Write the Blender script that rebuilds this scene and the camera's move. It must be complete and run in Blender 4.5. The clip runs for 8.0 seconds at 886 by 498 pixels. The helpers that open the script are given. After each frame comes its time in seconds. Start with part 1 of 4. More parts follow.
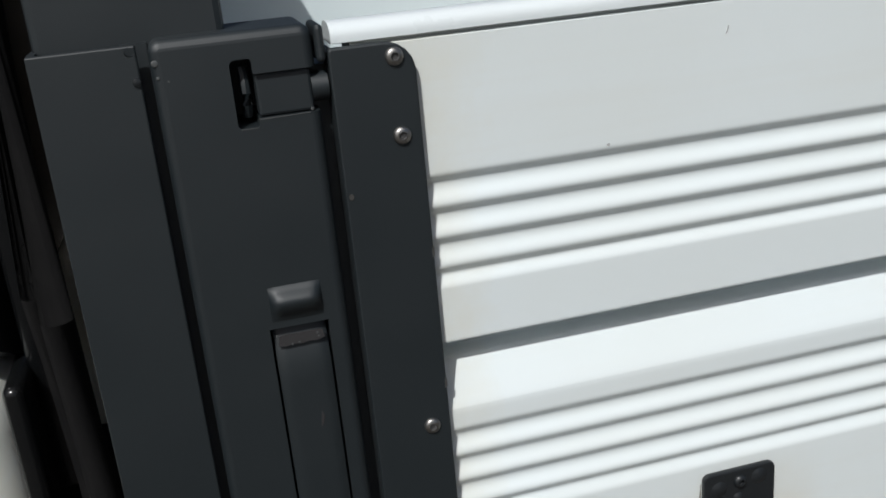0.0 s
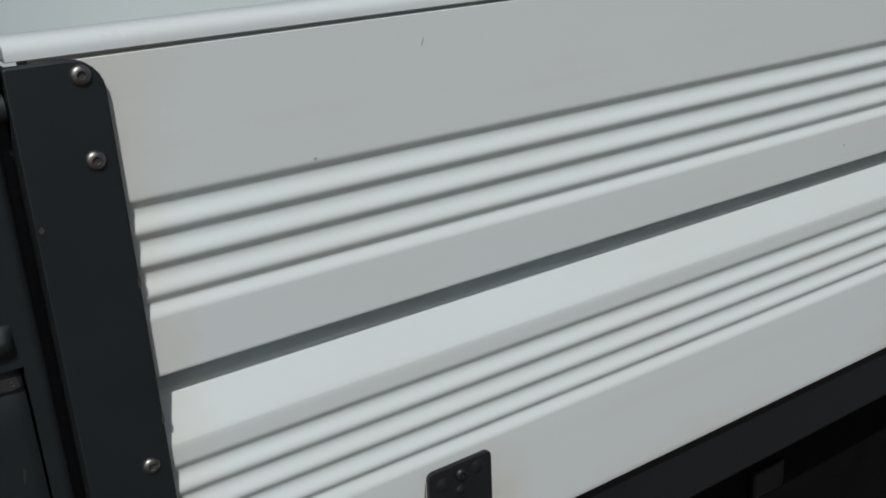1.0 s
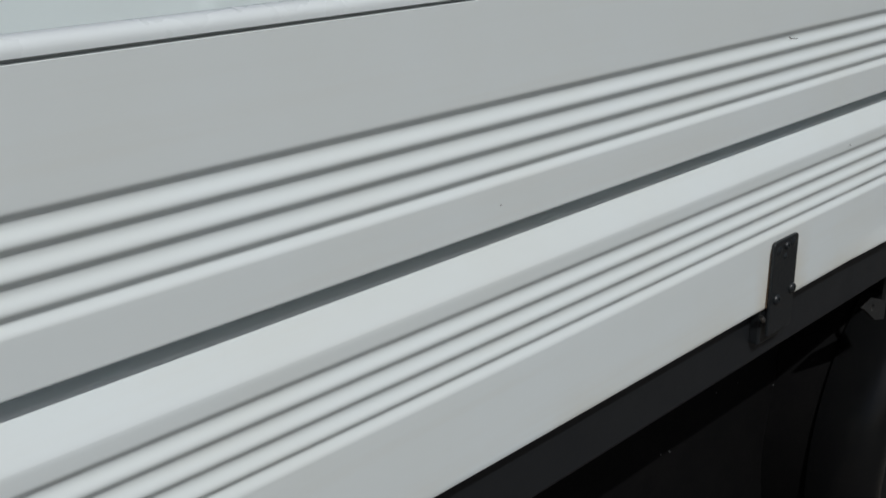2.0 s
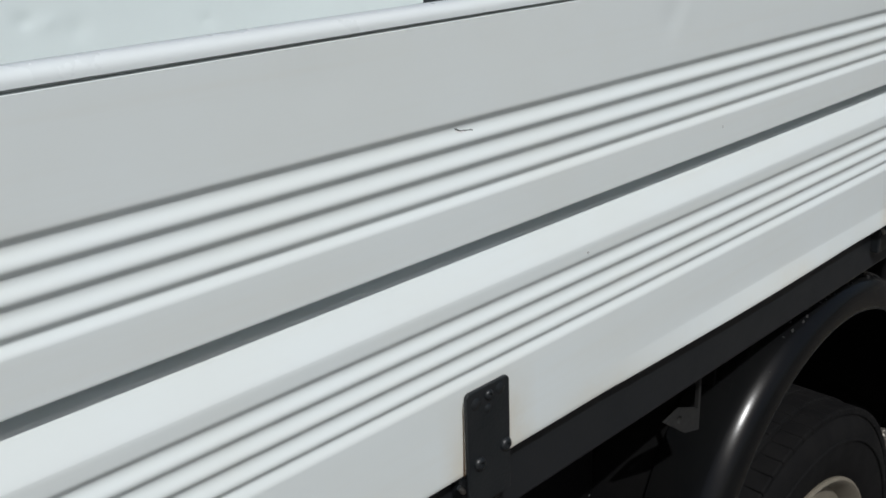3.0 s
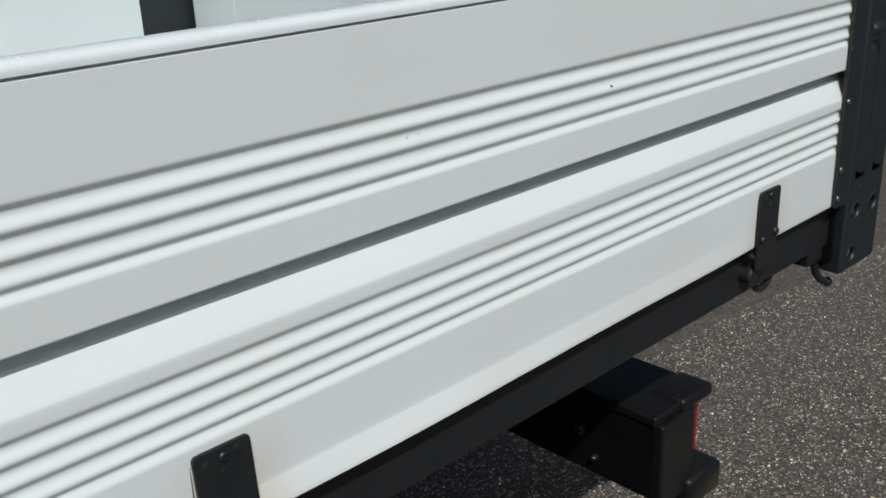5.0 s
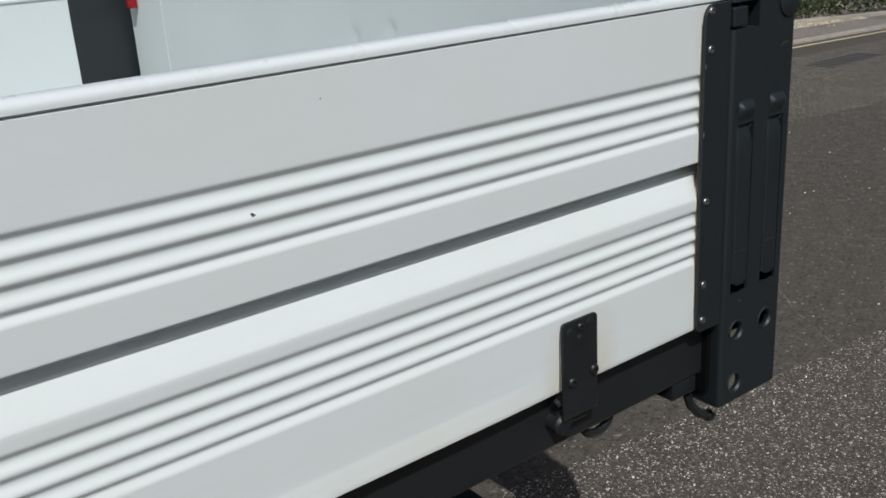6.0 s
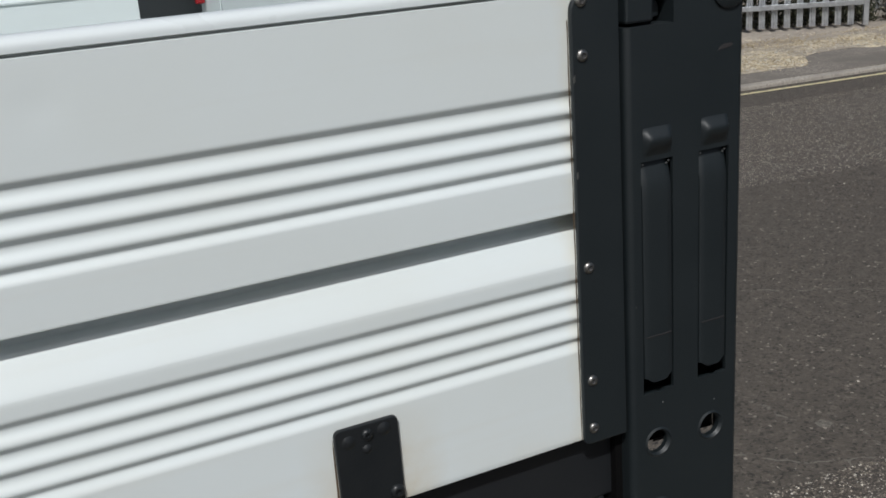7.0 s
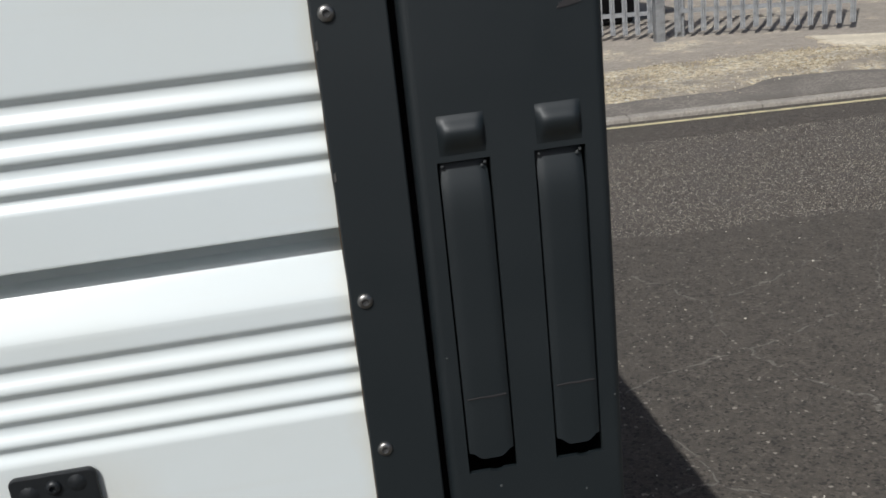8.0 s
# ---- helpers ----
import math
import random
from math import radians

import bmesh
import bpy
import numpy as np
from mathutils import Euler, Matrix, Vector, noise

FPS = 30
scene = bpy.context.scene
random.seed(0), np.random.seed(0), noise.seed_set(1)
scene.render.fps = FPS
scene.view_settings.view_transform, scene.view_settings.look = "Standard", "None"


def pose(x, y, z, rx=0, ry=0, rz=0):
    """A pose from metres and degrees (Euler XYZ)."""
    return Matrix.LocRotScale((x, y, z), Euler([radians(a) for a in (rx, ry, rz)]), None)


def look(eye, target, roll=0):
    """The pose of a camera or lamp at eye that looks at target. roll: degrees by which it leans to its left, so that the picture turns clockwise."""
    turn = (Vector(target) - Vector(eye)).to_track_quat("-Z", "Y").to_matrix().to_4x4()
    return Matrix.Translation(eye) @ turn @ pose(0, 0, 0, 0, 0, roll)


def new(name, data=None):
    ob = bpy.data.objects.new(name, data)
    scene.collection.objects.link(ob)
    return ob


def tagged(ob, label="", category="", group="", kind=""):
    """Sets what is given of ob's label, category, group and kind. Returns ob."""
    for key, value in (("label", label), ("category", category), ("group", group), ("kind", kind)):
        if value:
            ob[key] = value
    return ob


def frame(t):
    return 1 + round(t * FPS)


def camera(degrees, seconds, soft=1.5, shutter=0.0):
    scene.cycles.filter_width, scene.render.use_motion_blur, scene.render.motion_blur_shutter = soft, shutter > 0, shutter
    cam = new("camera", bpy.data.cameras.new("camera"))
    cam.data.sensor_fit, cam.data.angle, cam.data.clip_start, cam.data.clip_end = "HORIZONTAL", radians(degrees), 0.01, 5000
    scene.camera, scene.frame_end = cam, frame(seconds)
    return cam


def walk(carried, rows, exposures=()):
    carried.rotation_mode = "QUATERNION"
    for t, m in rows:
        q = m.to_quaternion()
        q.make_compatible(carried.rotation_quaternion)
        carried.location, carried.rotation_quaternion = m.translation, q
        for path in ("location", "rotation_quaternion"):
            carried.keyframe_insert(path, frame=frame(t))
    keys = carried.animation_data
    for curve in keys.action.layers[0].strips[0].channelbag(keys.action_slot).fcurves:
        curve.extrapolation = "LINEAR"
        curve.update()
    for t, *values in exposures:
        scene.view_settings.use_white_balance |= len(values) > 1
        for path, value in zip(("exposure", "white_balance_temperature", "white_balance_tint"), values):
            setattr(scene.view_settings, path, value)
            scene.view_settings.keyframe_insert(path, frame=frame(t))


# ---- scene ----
BED = 1.026  # height of the lower edge of the side panels above the road

# ---------------------------------------------------------------- camera
cam = camera(49.14, 8.0, 1.7)
PATH = [
    (0, (-0.101, -0.486, 1.463), (0.345, 1.347, 0.798), -5.35),
    (0.5, (-0.135, -0.470, 1.468), (0.719, 1.205, 0.783), -3.77),
    (0.8, (-0.111, -0.485, 1.467), (0.813, 1.155, 0.781), -3.63),
    (1, (-0.107, -0.469, 1.472), (0.909, 1.097, 0.754), -2.86),
    (1.5, (-0.061, -0.480, 1.460), (1.120, 0.983, 0.777), -2.67),
    (1.7, (-0.003, -0.483, 1.463), (1.218, 0.946, 0.781), -2.52),
    (2.8, (0.429, -0.500, 1.493), (1.718, 0.851, 0.777), -1.77),
    (3, (0.530, -0.497, 1.489), (1.822, 0.862, 0.792), -2.33),
    (3.5, (0.783, -0.495, 1.495), (2.072, 0.846, 0.760), -1.53),
    (4, (1.057, -0.552, 1.495), (2.351, 0.789, 0.770), -1.98),
    (4.2, (1.147, -0.568, 1.497), (2.442, 0.773, 0.772), -1.97),
    (5.3, (1.739, -0.620, 1.514), (2.996, 0.769, 0.811), -2.66),
    (5.5, (1.838, -0.646, 1.528), (3.069, 0.770, 0.837), -2.84),
    (5.8, (1.971, -0.664, 1.523), (3.154, 0.803, 0.855), -3.31),
    (6, (2.063, -0.658, 1.511), (3.204, 0.848, 0.853), -3.53),
    (6.2, (2.157, -0.639, 1.499), (3.256, 0.904, 0.857), -3.68),
    (6.5, (2.305, -0.615, 1.490), (3.312, 0.988, 0.847), -4.09),
    (6.8, (2.447, -0.623, 1.473), (3.312, 1.061, 0.829), -4.26),
    (7, (2.528, -0.630, 1.455), (3.300, 1.103, 0.823), -4.70),
    (7.2, (2.610, -0.641, 1.446), (3.251, 1.146, 0.829), -5.30),
    (7.5, (2.728, -0.623, 1.431), (3.171, 1.224, 0.805), -5.84),
    (7.8, (2.831, -0.572, 1.403), (3.171, 1.299, 0.781), -5.75),
    (8, (2.914, -0.554, 1.392), (3.154, 1.330, 0.765), -6.12),
]
EXPOSURES = [(0, -0.10), (0.5, -0.47), (1, -0.71), (1.5, -0.77), (1.8, -0.71), (2.6, -0.43), (3, -0.36), (4, -0.36), (5.5, -0.26), (6, -0.28), (6.5, -0.32), (7, -0.31), (7.5, -0.22), (8, -0.10)]
walk(cam, [(t, look(eye, target, roll)) for t, eye, target, roll in PATH], [(t, stops, 6150, 10) for t, stops in EXPOSURES])

# ---------------------------------------------------------------- world, sun
TO_SUN = Vector((-0.464, -0.73, 1.0)).normalized()
world = bpy.data.worlds.new("sky")
scene.world = world
world.use_nodes = True
wn = world.node_tree.nodes
sky = wn.new("ShaderNodeTexSky")
sky.sky_type = "NISHITA"
sky.sun_disc = False
sky.dust_density = 4.0
sky.sun_elevation = math.asin(TO_SUN.z)
sky.sun_rotation = math.atan2(TO_SUN.x, TO_SUN.y)
wn["Background"].inputs["Strength"].default_value = 0.055
world.node_tree.links.new(sky.outputs[0], wn["Background"].inputs["Color"])
sun_data = bpy.data.lights.new("sun", "SUN")
sun_data.energy = 3.45
sun_data.angle = radians(0.53)
sun_data.color = (1.0, 0.975, 0.92)
sun = new("sun", sun_data)
sun.matrix_world = look(TO_SUN * 30, (0, 0, 0))


# ---------------------------------------------------------------- materials
def material(name):
    m = bpy.data.materials.new(name)
    m.use_nodes = True
    nt = m.node_tree
    return m, nt, nt.nodes["Principled BSDF"]


def node(nt, kind, **values):
    n = nt.nodes.new(kind)
    for key, value in values.items():
        n.inputs[key.replace("_", " ")].default_value = value
    return n


def ramp(nt, source, stops):
    r = nt.nodes.new("ShaderNodeValToRGB")
    e = r.color_ramp.elements
    while len(e) < len(stops):
        e.new(0.5)
    for el, (p, c) in zip(e, stops):
        el.position = p
        el.color = (*c, 1) if len(c) == 3 else c
    nt.links.new(source, r.inputs[0])
    return r


def grey(v):
    return (v, v, v)


def where(nt):
    return nt.nodes.new("ShaderNodeTexCoord").outputs["Object"]


def noise_at(nt, vec, scale, detail=4.0, rough=0.55):
    n = node(nt, "ShaderNodeTexNoise", Scale=scale, Detail=detail, Roughness=rough)
    nt.links.new(vec, n.inputs["Vector"])
    return n.outputs["Fac"]


def mix(nt, fac, a, b, kind="MIX"):
    m = nt.nodes.new("ShaderNodeMix")
    m.data_type = "RGBA"
    m.blend_type = kind
    for sock, val in ((m.inputs[0], fac), (m.inputs[6], a), (m.inputs[7], b)):
        if isinstance(val, bpy.types.NodeSocket):
            nt.links.new(val, sock)
        elif isinstance(val, float):
            sock.default_value = val
        else:
            sock.default_value = (*val, 1)
    return m.outputs[2]


def bump(nt, bsdf, height, strength, distance):
    b = node(nt, "ShaderNodeBump", Strength=strength, Distance=distance)
    nt.links.new(height, b.inputs["Height"])
    nt.links.new(b.outputs[0], bsdf.inputs["Normal"])


def calc(nt, op, a, b=0.0):
    m = nt.nodes.new("ShaderNodeMath")
    m.operation = op
    for sock, val in zip(m.inputs, (a, b)):
        if isinstance(val, bpy.types.NodeSocket):
            nt.links.new(val, sock)
        else:
            sock.default_value = val
    return m.outputs[0]


def paint(name, colour, dirt, rough, fine=900.0, relief=0.02, blotch=6.0):
    """Painted sheet: faint blotches, grime specks and a little orange peel."""
    m, nt, b = material(name)
    v = where(nt)
    big = noise_at(nt, v, blotch, 5.0)
    small = noise_at(nt, v, 160.0, 3.0)
    fac = ramp(nt, big, [(0.30, grey(0.0)), (0.85, grey(0.55))]).outputs[0]
    speck = ramp(nt, small, [(0.74, grey(0.0)), (0.80, grey(0.5))]).outputs[0]
    c = mix(nt, fac, colour, dirt)
    c = mix(nt, speck, c, dirt)
    nt.links.new(c, b.inputs["Base Color"])
    r = ramp(nt, noise_at(nt, v, 25.0), [(0.15, grey(rough * 0.9)), (0.85, grey(rough * 1.1))])
    nt.links.new(r.outputs[0], b.inputs["Roughness"])
    bump(nt, b, noise_at(nt, v, fine, 2.0), relief, 0.001)
    return m


def body_white():
    """White paint with grime specks and yellowed seepage beside the steel end plates."""
    m = paint("white_paint", (0.752, 0.81, 0.815), (0.71, 0.74, 0.70), 0.30)
    nt = m.node_tree
    b = nt.nodes["Principled BSDF"]
    old = b.inputs["Base Color"].links[0].from_socket
    v = where(nt)
    sep = nt.nodes.new("ShaderNodeSeparateXYZ")
    nt.links.new(v, sep.inputs[0])
    wob = calc(nt, "MULTIPLY", noise_at(nt, v, 24.0, 5.0, 0.65), 0.085)
    front = calc(nt, "SUBTRACT", 1.0, calc(nt, "DIVIDE", calc(nt, "SUBTRACT", sep.outputs[0], 0.006), wob))
    rear = calc(nt, "SUBTRACT", 1.0, calc(nt, "DIVIDE", calc(nt, "SUBTRACT", 2.928, sep.outputs[0]), calc(nt, "MULTIPLY", wob, 0.36)))
    reach = nt.nodes.new("ShaderNodeClamp")
    nt.links.new(calc(nt, "MAXIMUM", front, rear), reach.inputs[0])
    fac = calc(nt, "MULTIPLY", reach.outputs[0], calc(nt, "MULTIPLY", noise_at(nt, v, 60.0, 4.0), 0.44))
    streak = node(nt, "ShaderNodeMapping", Scale=(2.0, 2.0, 60.0))
    nt.links.new(v, streak.inputs["Vector"])
    dust = ramp(nt, noise_at(nt, streak.outputs[0], 1.0, 6.0), [(0.5, grey(0.0)), (0.8, grey(0.30))]).outputs[0]
    c = mix(nt, dust, old, (0.70, 0.71, 0.66))
    c = mix(nt, fac, c, (0.66, 0.56, 0.34))

    def level(value):
        k = nt.nodes.new("ShaderNodeClamp")
        nt.links.new(value, k.inputs[0])
        return k.outputs[0]

    # rusty seepage round the hinges and faint grime along the lower edge
    shift = calc(nt, "SUBTRACT", calc(nt, "FLOORED_MODULO", calc(nt, "ADD", sep.outputs[0], 0.8438 * 1.5 - 0.1998), 0.8438), 0.4219)
    near = level(calc(nt, "SUBTRACT", 1.0, calc(nt, "DIVIDE", calc(nt, "ABSOLUTE", calc(nt, "SUBTRACT", shift, 0.006)), 0.062)))
    under = calc(nt, "SUBTRACT", BED + 0.088, sep.outputs[2])
    low = level(calc(nt, "DIVIDE", under, 0.075))
    blot = noise_at(nt, v, 34.0, 6.0, 0.7)
    stain = calc(nt, "MULTIPLY", calc(nt, "MULTIPLY", near, low), calc(nt, "MULTIPLY", blot, 1.6))
    c = mix(nt, level(stain), c, (0.60, 0.50, 0.33))
    hem = level(calc(nt, "DIVIDE", calc(nt, "SUBTRACT", BED + 0.030, sep.outputs[2]), 0.030))
    grime = calc(nt, "MULTIPLY", calc(nt, "MULTIPLY", hem, blot), level(calc(nt, "MULTIPLY", calc(nt, "SUBTRACT", noise_at(nt, v, 3.0, 4.0), 0.40), 2.5)))
    nt.links.new(mix(nt, grime, c, (0.68, 0.60, 0.44)), b.inputs["Base Color"])
    return m


WHITE = body_white()
RAIL_WHITE = paint("rail_white_paint", (0.76, 0.815, 0.825), (0.71, 0.75, 0.74), 0.28)
INNER_WHITE = paint("worn_white_paint", (0.70, 0.78, 0.785), (0.63, 0.69, 0.69), 0.38, blotch=3.0)
BLACK = paint("black_powder_coat", (0.0044, 0.0090, 0.0114), (0.0085, 0.0135, 0.0158), 0.56, 500.0, 0.04, 9.0)
BLACK.node_tree.nodes["Principled BSDF"].inputs["Specular IOR Level"].default_value = 0.75
RAIL_BLACK = paint("side_rail_black_paint", (0.0100, 0.0116, 0.0138), (0.0165, 0.0178, 0.0195), 0.52, 300.0, 0.08, 11.0)
BLACK_WORN = paint("worn_black_paint", (0.0095, 0.0120, 0.0140), (0.027, 0.028, 0.029), 0.40, 350.0, 0.3, 30.0)
PLASTIC = paint("black_moulded_plastic", (0.004, 0.0045, 0.005), (0.010, 0.0095, 0.009), 0.23, 300.0, 0.03, 12.0)
PLASTIC.node_tree.nodes["Principled BSDF"].inputs["Specular IOR Level"].default_value = 0.32
UNDER = paint("dusty_black_underbody", (0.0024, 0.0024, 0.0028), (0.0075, 0.007, 0.0065), 0.75, 200.0, 0.4, 14.0)
UNDER.node_tree.nodes["Principled BSDF"].inputs["Specular IOR Level"].default_value = 0.12
RUBBER = paint("dull_tyre_rubber", (0.0062, 0.0062, 0.0066), (0.017, 0.0165, 0.016), 0.85, 250.0, 0.4, 18.0)
RUBBER.node_tree.nodes["Principled BSDF"].inputs["Specular IOR Level"].default_value = 0.1
RIM = paint("dirty_cream_rim_paint", (0.20, 0.18, 0.14), (0.06, 0.05, 0.04), 0.6, 120.0, 0.3, 22.0)
DECK = paint("grey_deck_board", (0.47, 0.48, 0.46), (0.36, 0.36, 0.34), 0.6, 90.0, 0.3, 8.0)
BRACKET = paint("dusty_bracket_paint", (0.010, 0.010, 0.010), (0.036, 0.036, 0.033), 0.7, 120.0, 0.3, 90.0)
CHIP_AND_SOCKET = paint("bare_metal_chip_and_socket_shade", (0.06, 0.06, 0.06), (0.03, 0.027, 0.025), 0.6)
IRON = paint("road_iron", (0.10, 0.095, 0.09), (0.07, 0.06, 0.05), 0.6)
SCRATCH_HIGHLIGHT = paint("lifted_paint_highlight", (0.80, 0.81, 0.80), (0.7, 0.7, 0.7), 0.4)
# grey of small paint grazes, and of the shade under the top rail
GRAZE_AND_SHADE = paint("grazed_primer_and_gap_shade", (0.44, 0.45, 0.45), (0.33, 0.33, 0.33), 0.6)
THUMB_WORN = paint("thumb_worn_paint", (0.030, 0.029, 0.030), (0.055, 0.053, 0.053), 0.5, 300.0, 0.1, 60.0)
WORN_EDGE = paint("rubbed_black_paint", (0.040, 0.037, 0.038), (0.020, 0.020, 0.021), 0.5)
SCUFF = paint("pale_scuffed_paint", (0.07, 0.075, 0.075), (0.04, 0.042, 0.042), 0.6)


def metal(name, colour, rough, scale=40.0):
    m, nt, b = material(name)
    v = where(nt)
    b.inputs["Metallic"].default_value = 1.0
    c = mix(nt, ramp(nt, noise_at(nt, v, scale), [(0.4, grey(0.0)), (0.75, grey(0.7))]).outputs[0], colour, tuple(x * 0.55 for x in colour))
    nt.links.new(c, b.inputs["Base Color"])
    nt.links.new(ramp(nt, noise_at(nt, v, scale * 2), [(0.3, grey(rough * 0.7)), (0.7, grey(rough * 1.3))]).outputs[0], b.inputs["Roughness"])
    return m


STEEL = metal("stainless_steel", (0.36, 0.35, 0.33), 0.40, 300.0)
GALVANISED = metal("galvanised_steel", (0.52, 0.54, 0.56), 0.55, 12.0)


def plain(name, colour, rough):
    m, nt, b = material(name)
    v = where(nt)
    c = mix(nt, noise_at(nt, v, 30.0), colour, tuple(x * 0.7 for x in colour))
    nt.links.new(c, b.inputs["Base Color"])
    b.inputs["Roughness"].default_value = rough
    return m


FRAME_BLACK = paint("chassis_black_paint", (0.0030, 0.0031, 0.0036), (0.0085, 0.0082, 0.0080), 0.5, 200.0, 0.2, 20.0)
RED = plain("red_lens", (0.30, 0.008, 0.012), 0.15)
RUST = plain("rust_stain", (0.12, 0.08, 0.045), 0.8)


def asphalt():
    """Surface-dressed road with pale chippings; a trench reinstatement and a channel strip of finer, darker stone."""
    m, nt, b = material("asphalt_with_chippings")
    v = where(nt)
    sep = nt.nodes.new("ShaderNodeSeparateXYZ")
    nt.links.new(v, sep.inputs[0])
    across = calc(nt, "ADD", sep.outputs[1], calc(nt, "MULTIPLY", calc(nt, "SUBTRACT", sep.outputs[0], 4.0), 0.09))
    wav = calc(nt, "MULTIPLY", calc(nt, "SUBTRACT", noise_at(nt, v, 1.3, 5.0), 0.5), 0.35)
    across_b = calc(nt, "ADD", across, wav)
    across_a = calc(nt, "ADD", across, calc(nt, "MULTIPLY", wav, 0.25))
    trench = calc(nt, "MULTIPLY", calc(nt, "GREATER_THAN", across_a, 1.035), calc(nt, "LESS_THAN", across_b, 3.42))
    channel = calc(nt, "GREATER_THAN", across_a, 5.23)
    smooth = calc(nt, "MAXIMUM", trench, channel)

    def stones(scale):
        w = nt.nodes.new("ShaderNodeTexVoronoi")
        w.inputs["Scale"].default_value = scale
        nt.links.new(v, w.inputs["Vector"])
        s = nt.nodes.new("ShaderNodeSeparateColor")
        nt.links.new(w.outputs["Color"], s.inputs[0])
        return w, s.outputs[0]

    w1, r1 = stones(185.0)
    q1 = stones(120.0)[1]
    coarse = ramp(nt, r1, [(0.0, (0.026, 0.022, 0.018)), (0.45, (0.074, 0.063, 0.051)), (0.74, (0.160, 0.137, 0.108)), (0.90, (0.28, 0.24, 0.19)), (0.96, (0.62, 0.57, 0.48)), (1.0, (0.88, 0.84, 0.76))]).outputs[0]
    fine = ramp(nt, q1, [(0.0, (0.020, 0.017, 0.015)), (0.12, (0.036, 0.031, 0.026)), (0.17, (0.061, 0.054, 0.045)), (0.80, (0.080, 0.069, 0.056)), (0.985, (0.115, 0.100, 0.082)), (0.997, (0.30, 0.27, 0.23))]).outputs[0]
    edge1 = ramp(nt, w1.outputs["Distance"], [(0.35, grey(1.0)), (0.75, grey(0.35))]).outputs[0]
    coarse = mix(nt, 1.0, coarse, edge1, "MULTIPLY")
    worn = ramp(nt, noise_at(nt, v, 2.2, 6.0), [(0.35, grey(0.0)), (0.7, grey(1.0))]).outputs[0]
    coarse = mix(nt, calc(nt, "MULTIPLY", worn, 0.35), coarse, (0.075, 0.068, 0.064))
    mottle = ramp(nt, noise_at(nt, v, 16.0, 6.0, 0.7), [(0.30, grey(0.66)), (0.70, grey(1.20))]).outputs[0]
    fine = mix(nt, 1.0, fine, mottle, "MULTIPLY")
    c = mix(nt, smooth, coarse, fine)
    c = mix(nt, calc(nt, "MULTIPLY", noise_at(nt, v, 0.7, 4.0), 0.22), c, (0.10, 0.088, 0.077))
    warp = nt.nodes.new("ShaderNodeVectorMath")
    wn_ = node(nt, "ShaderNodeTexNoise", Scale=3.0, Detail=4.0)
    nt.links.new(v, wn_.inputs["Vector"])
    warp.operation = "MULTIPLY_ADD"
    nt.links.new(wn_.outputs["Color"], warp.inputs[0])
    warp.inputs[1].default_value = (0.22, 0.22, 0.22)
    nt.links.new(v, warp.inputs[2])
    crack = nt.nodes.new("ShaderNodeTexVoronoi")
    crack.feature = "DISTANCE_TO_EDGE"
    crack.inputs["Scale"].default_value = 0.95
    nt.links.new(warp.outputs[0], crack.inputs["Vector"])
    line = calc(nt, "MULTIPLY", calc(nt, "LESS_THAN", crack.outputs["Distance"], 0.0034), calc(nt, "GREATER_THAN", noise_at(nt, v, 11.0, 7.0, 0.75), 0.50))
    c = mix(nt, calc(nt, "MULTIPLY", calc(nt, "MULTIPLY", line, trench), 0.42), c, (0.22, 0.205, 0.18))
    nt.links.new(c, b.inputs["Base Color"])
    b.inputs["Roughness"].default_value = 0.8
    b.inputs["Diffuse Roughness"].default_value = 1.0
    inv = calc(nt, "SUBTRACT", 1.0, w1.outputs["Distance"])
    bump(nt, b, inv, 0.8, 0.005)
    return m


ASPHALT = asphalt()


def dry_ground(name, earth, dust, straw, cover):
    """Trodden earth with drifts of pale grit and straw, grainy at every scale."""
    m, nt, b = material(name)
    v = where(nt)
    drift = ramp(nt, noise_at(nt, v, 1.1, 9.0, 0.68), [(cover, grey(0.0)), (cover + 0.10, grey(1.0))]).outputs[0]
    grit = nt.nodes.new("ShaderNodeTexVoronoi")
    grit.inputs["Scale"].default_value = 42.0
    nt.links.new(v, grit.inputs["Vector"])
    s = nt.nodes.new("ShaderNodeSeparateColor")
    nt.links.new(grit.outputs["Color"], s.inputs[0])
    a = ramp(nt, noise_at(nt, v, 7.0, 8.0, 0.7), [(0.35, tuple(x * 0.78 for x in earth)), (0.65, earth)]).outputs[0]
    c = ramp(nt, s.outputs[0], [(0.0, tuple(x * 0.55 for x in dust)), (0.35, dust), (0.8, straw), (1.0, tuple(min(0.8, x * 1.35) for x in straw))]).outputs[0]
    c = mix(nt, drift, a, c)
    shade = ramp(nt, noise_at(nt, v, 26.0, 6.0, 0.7), [(0.35, grey(0.76)), (0.6, grey(1.0))]).outputs[0]
    nt.links.new(mix(nt, 1.0, c, shade, "MULTIPLY"), b.inputs["Base Color"])
    b.inputs["Roughness"].default_value = 0.95
    bump(nt, b, noise_at(nt, v, 30.0, 8.0, 0.75), 0.9, 0.03)
    return m


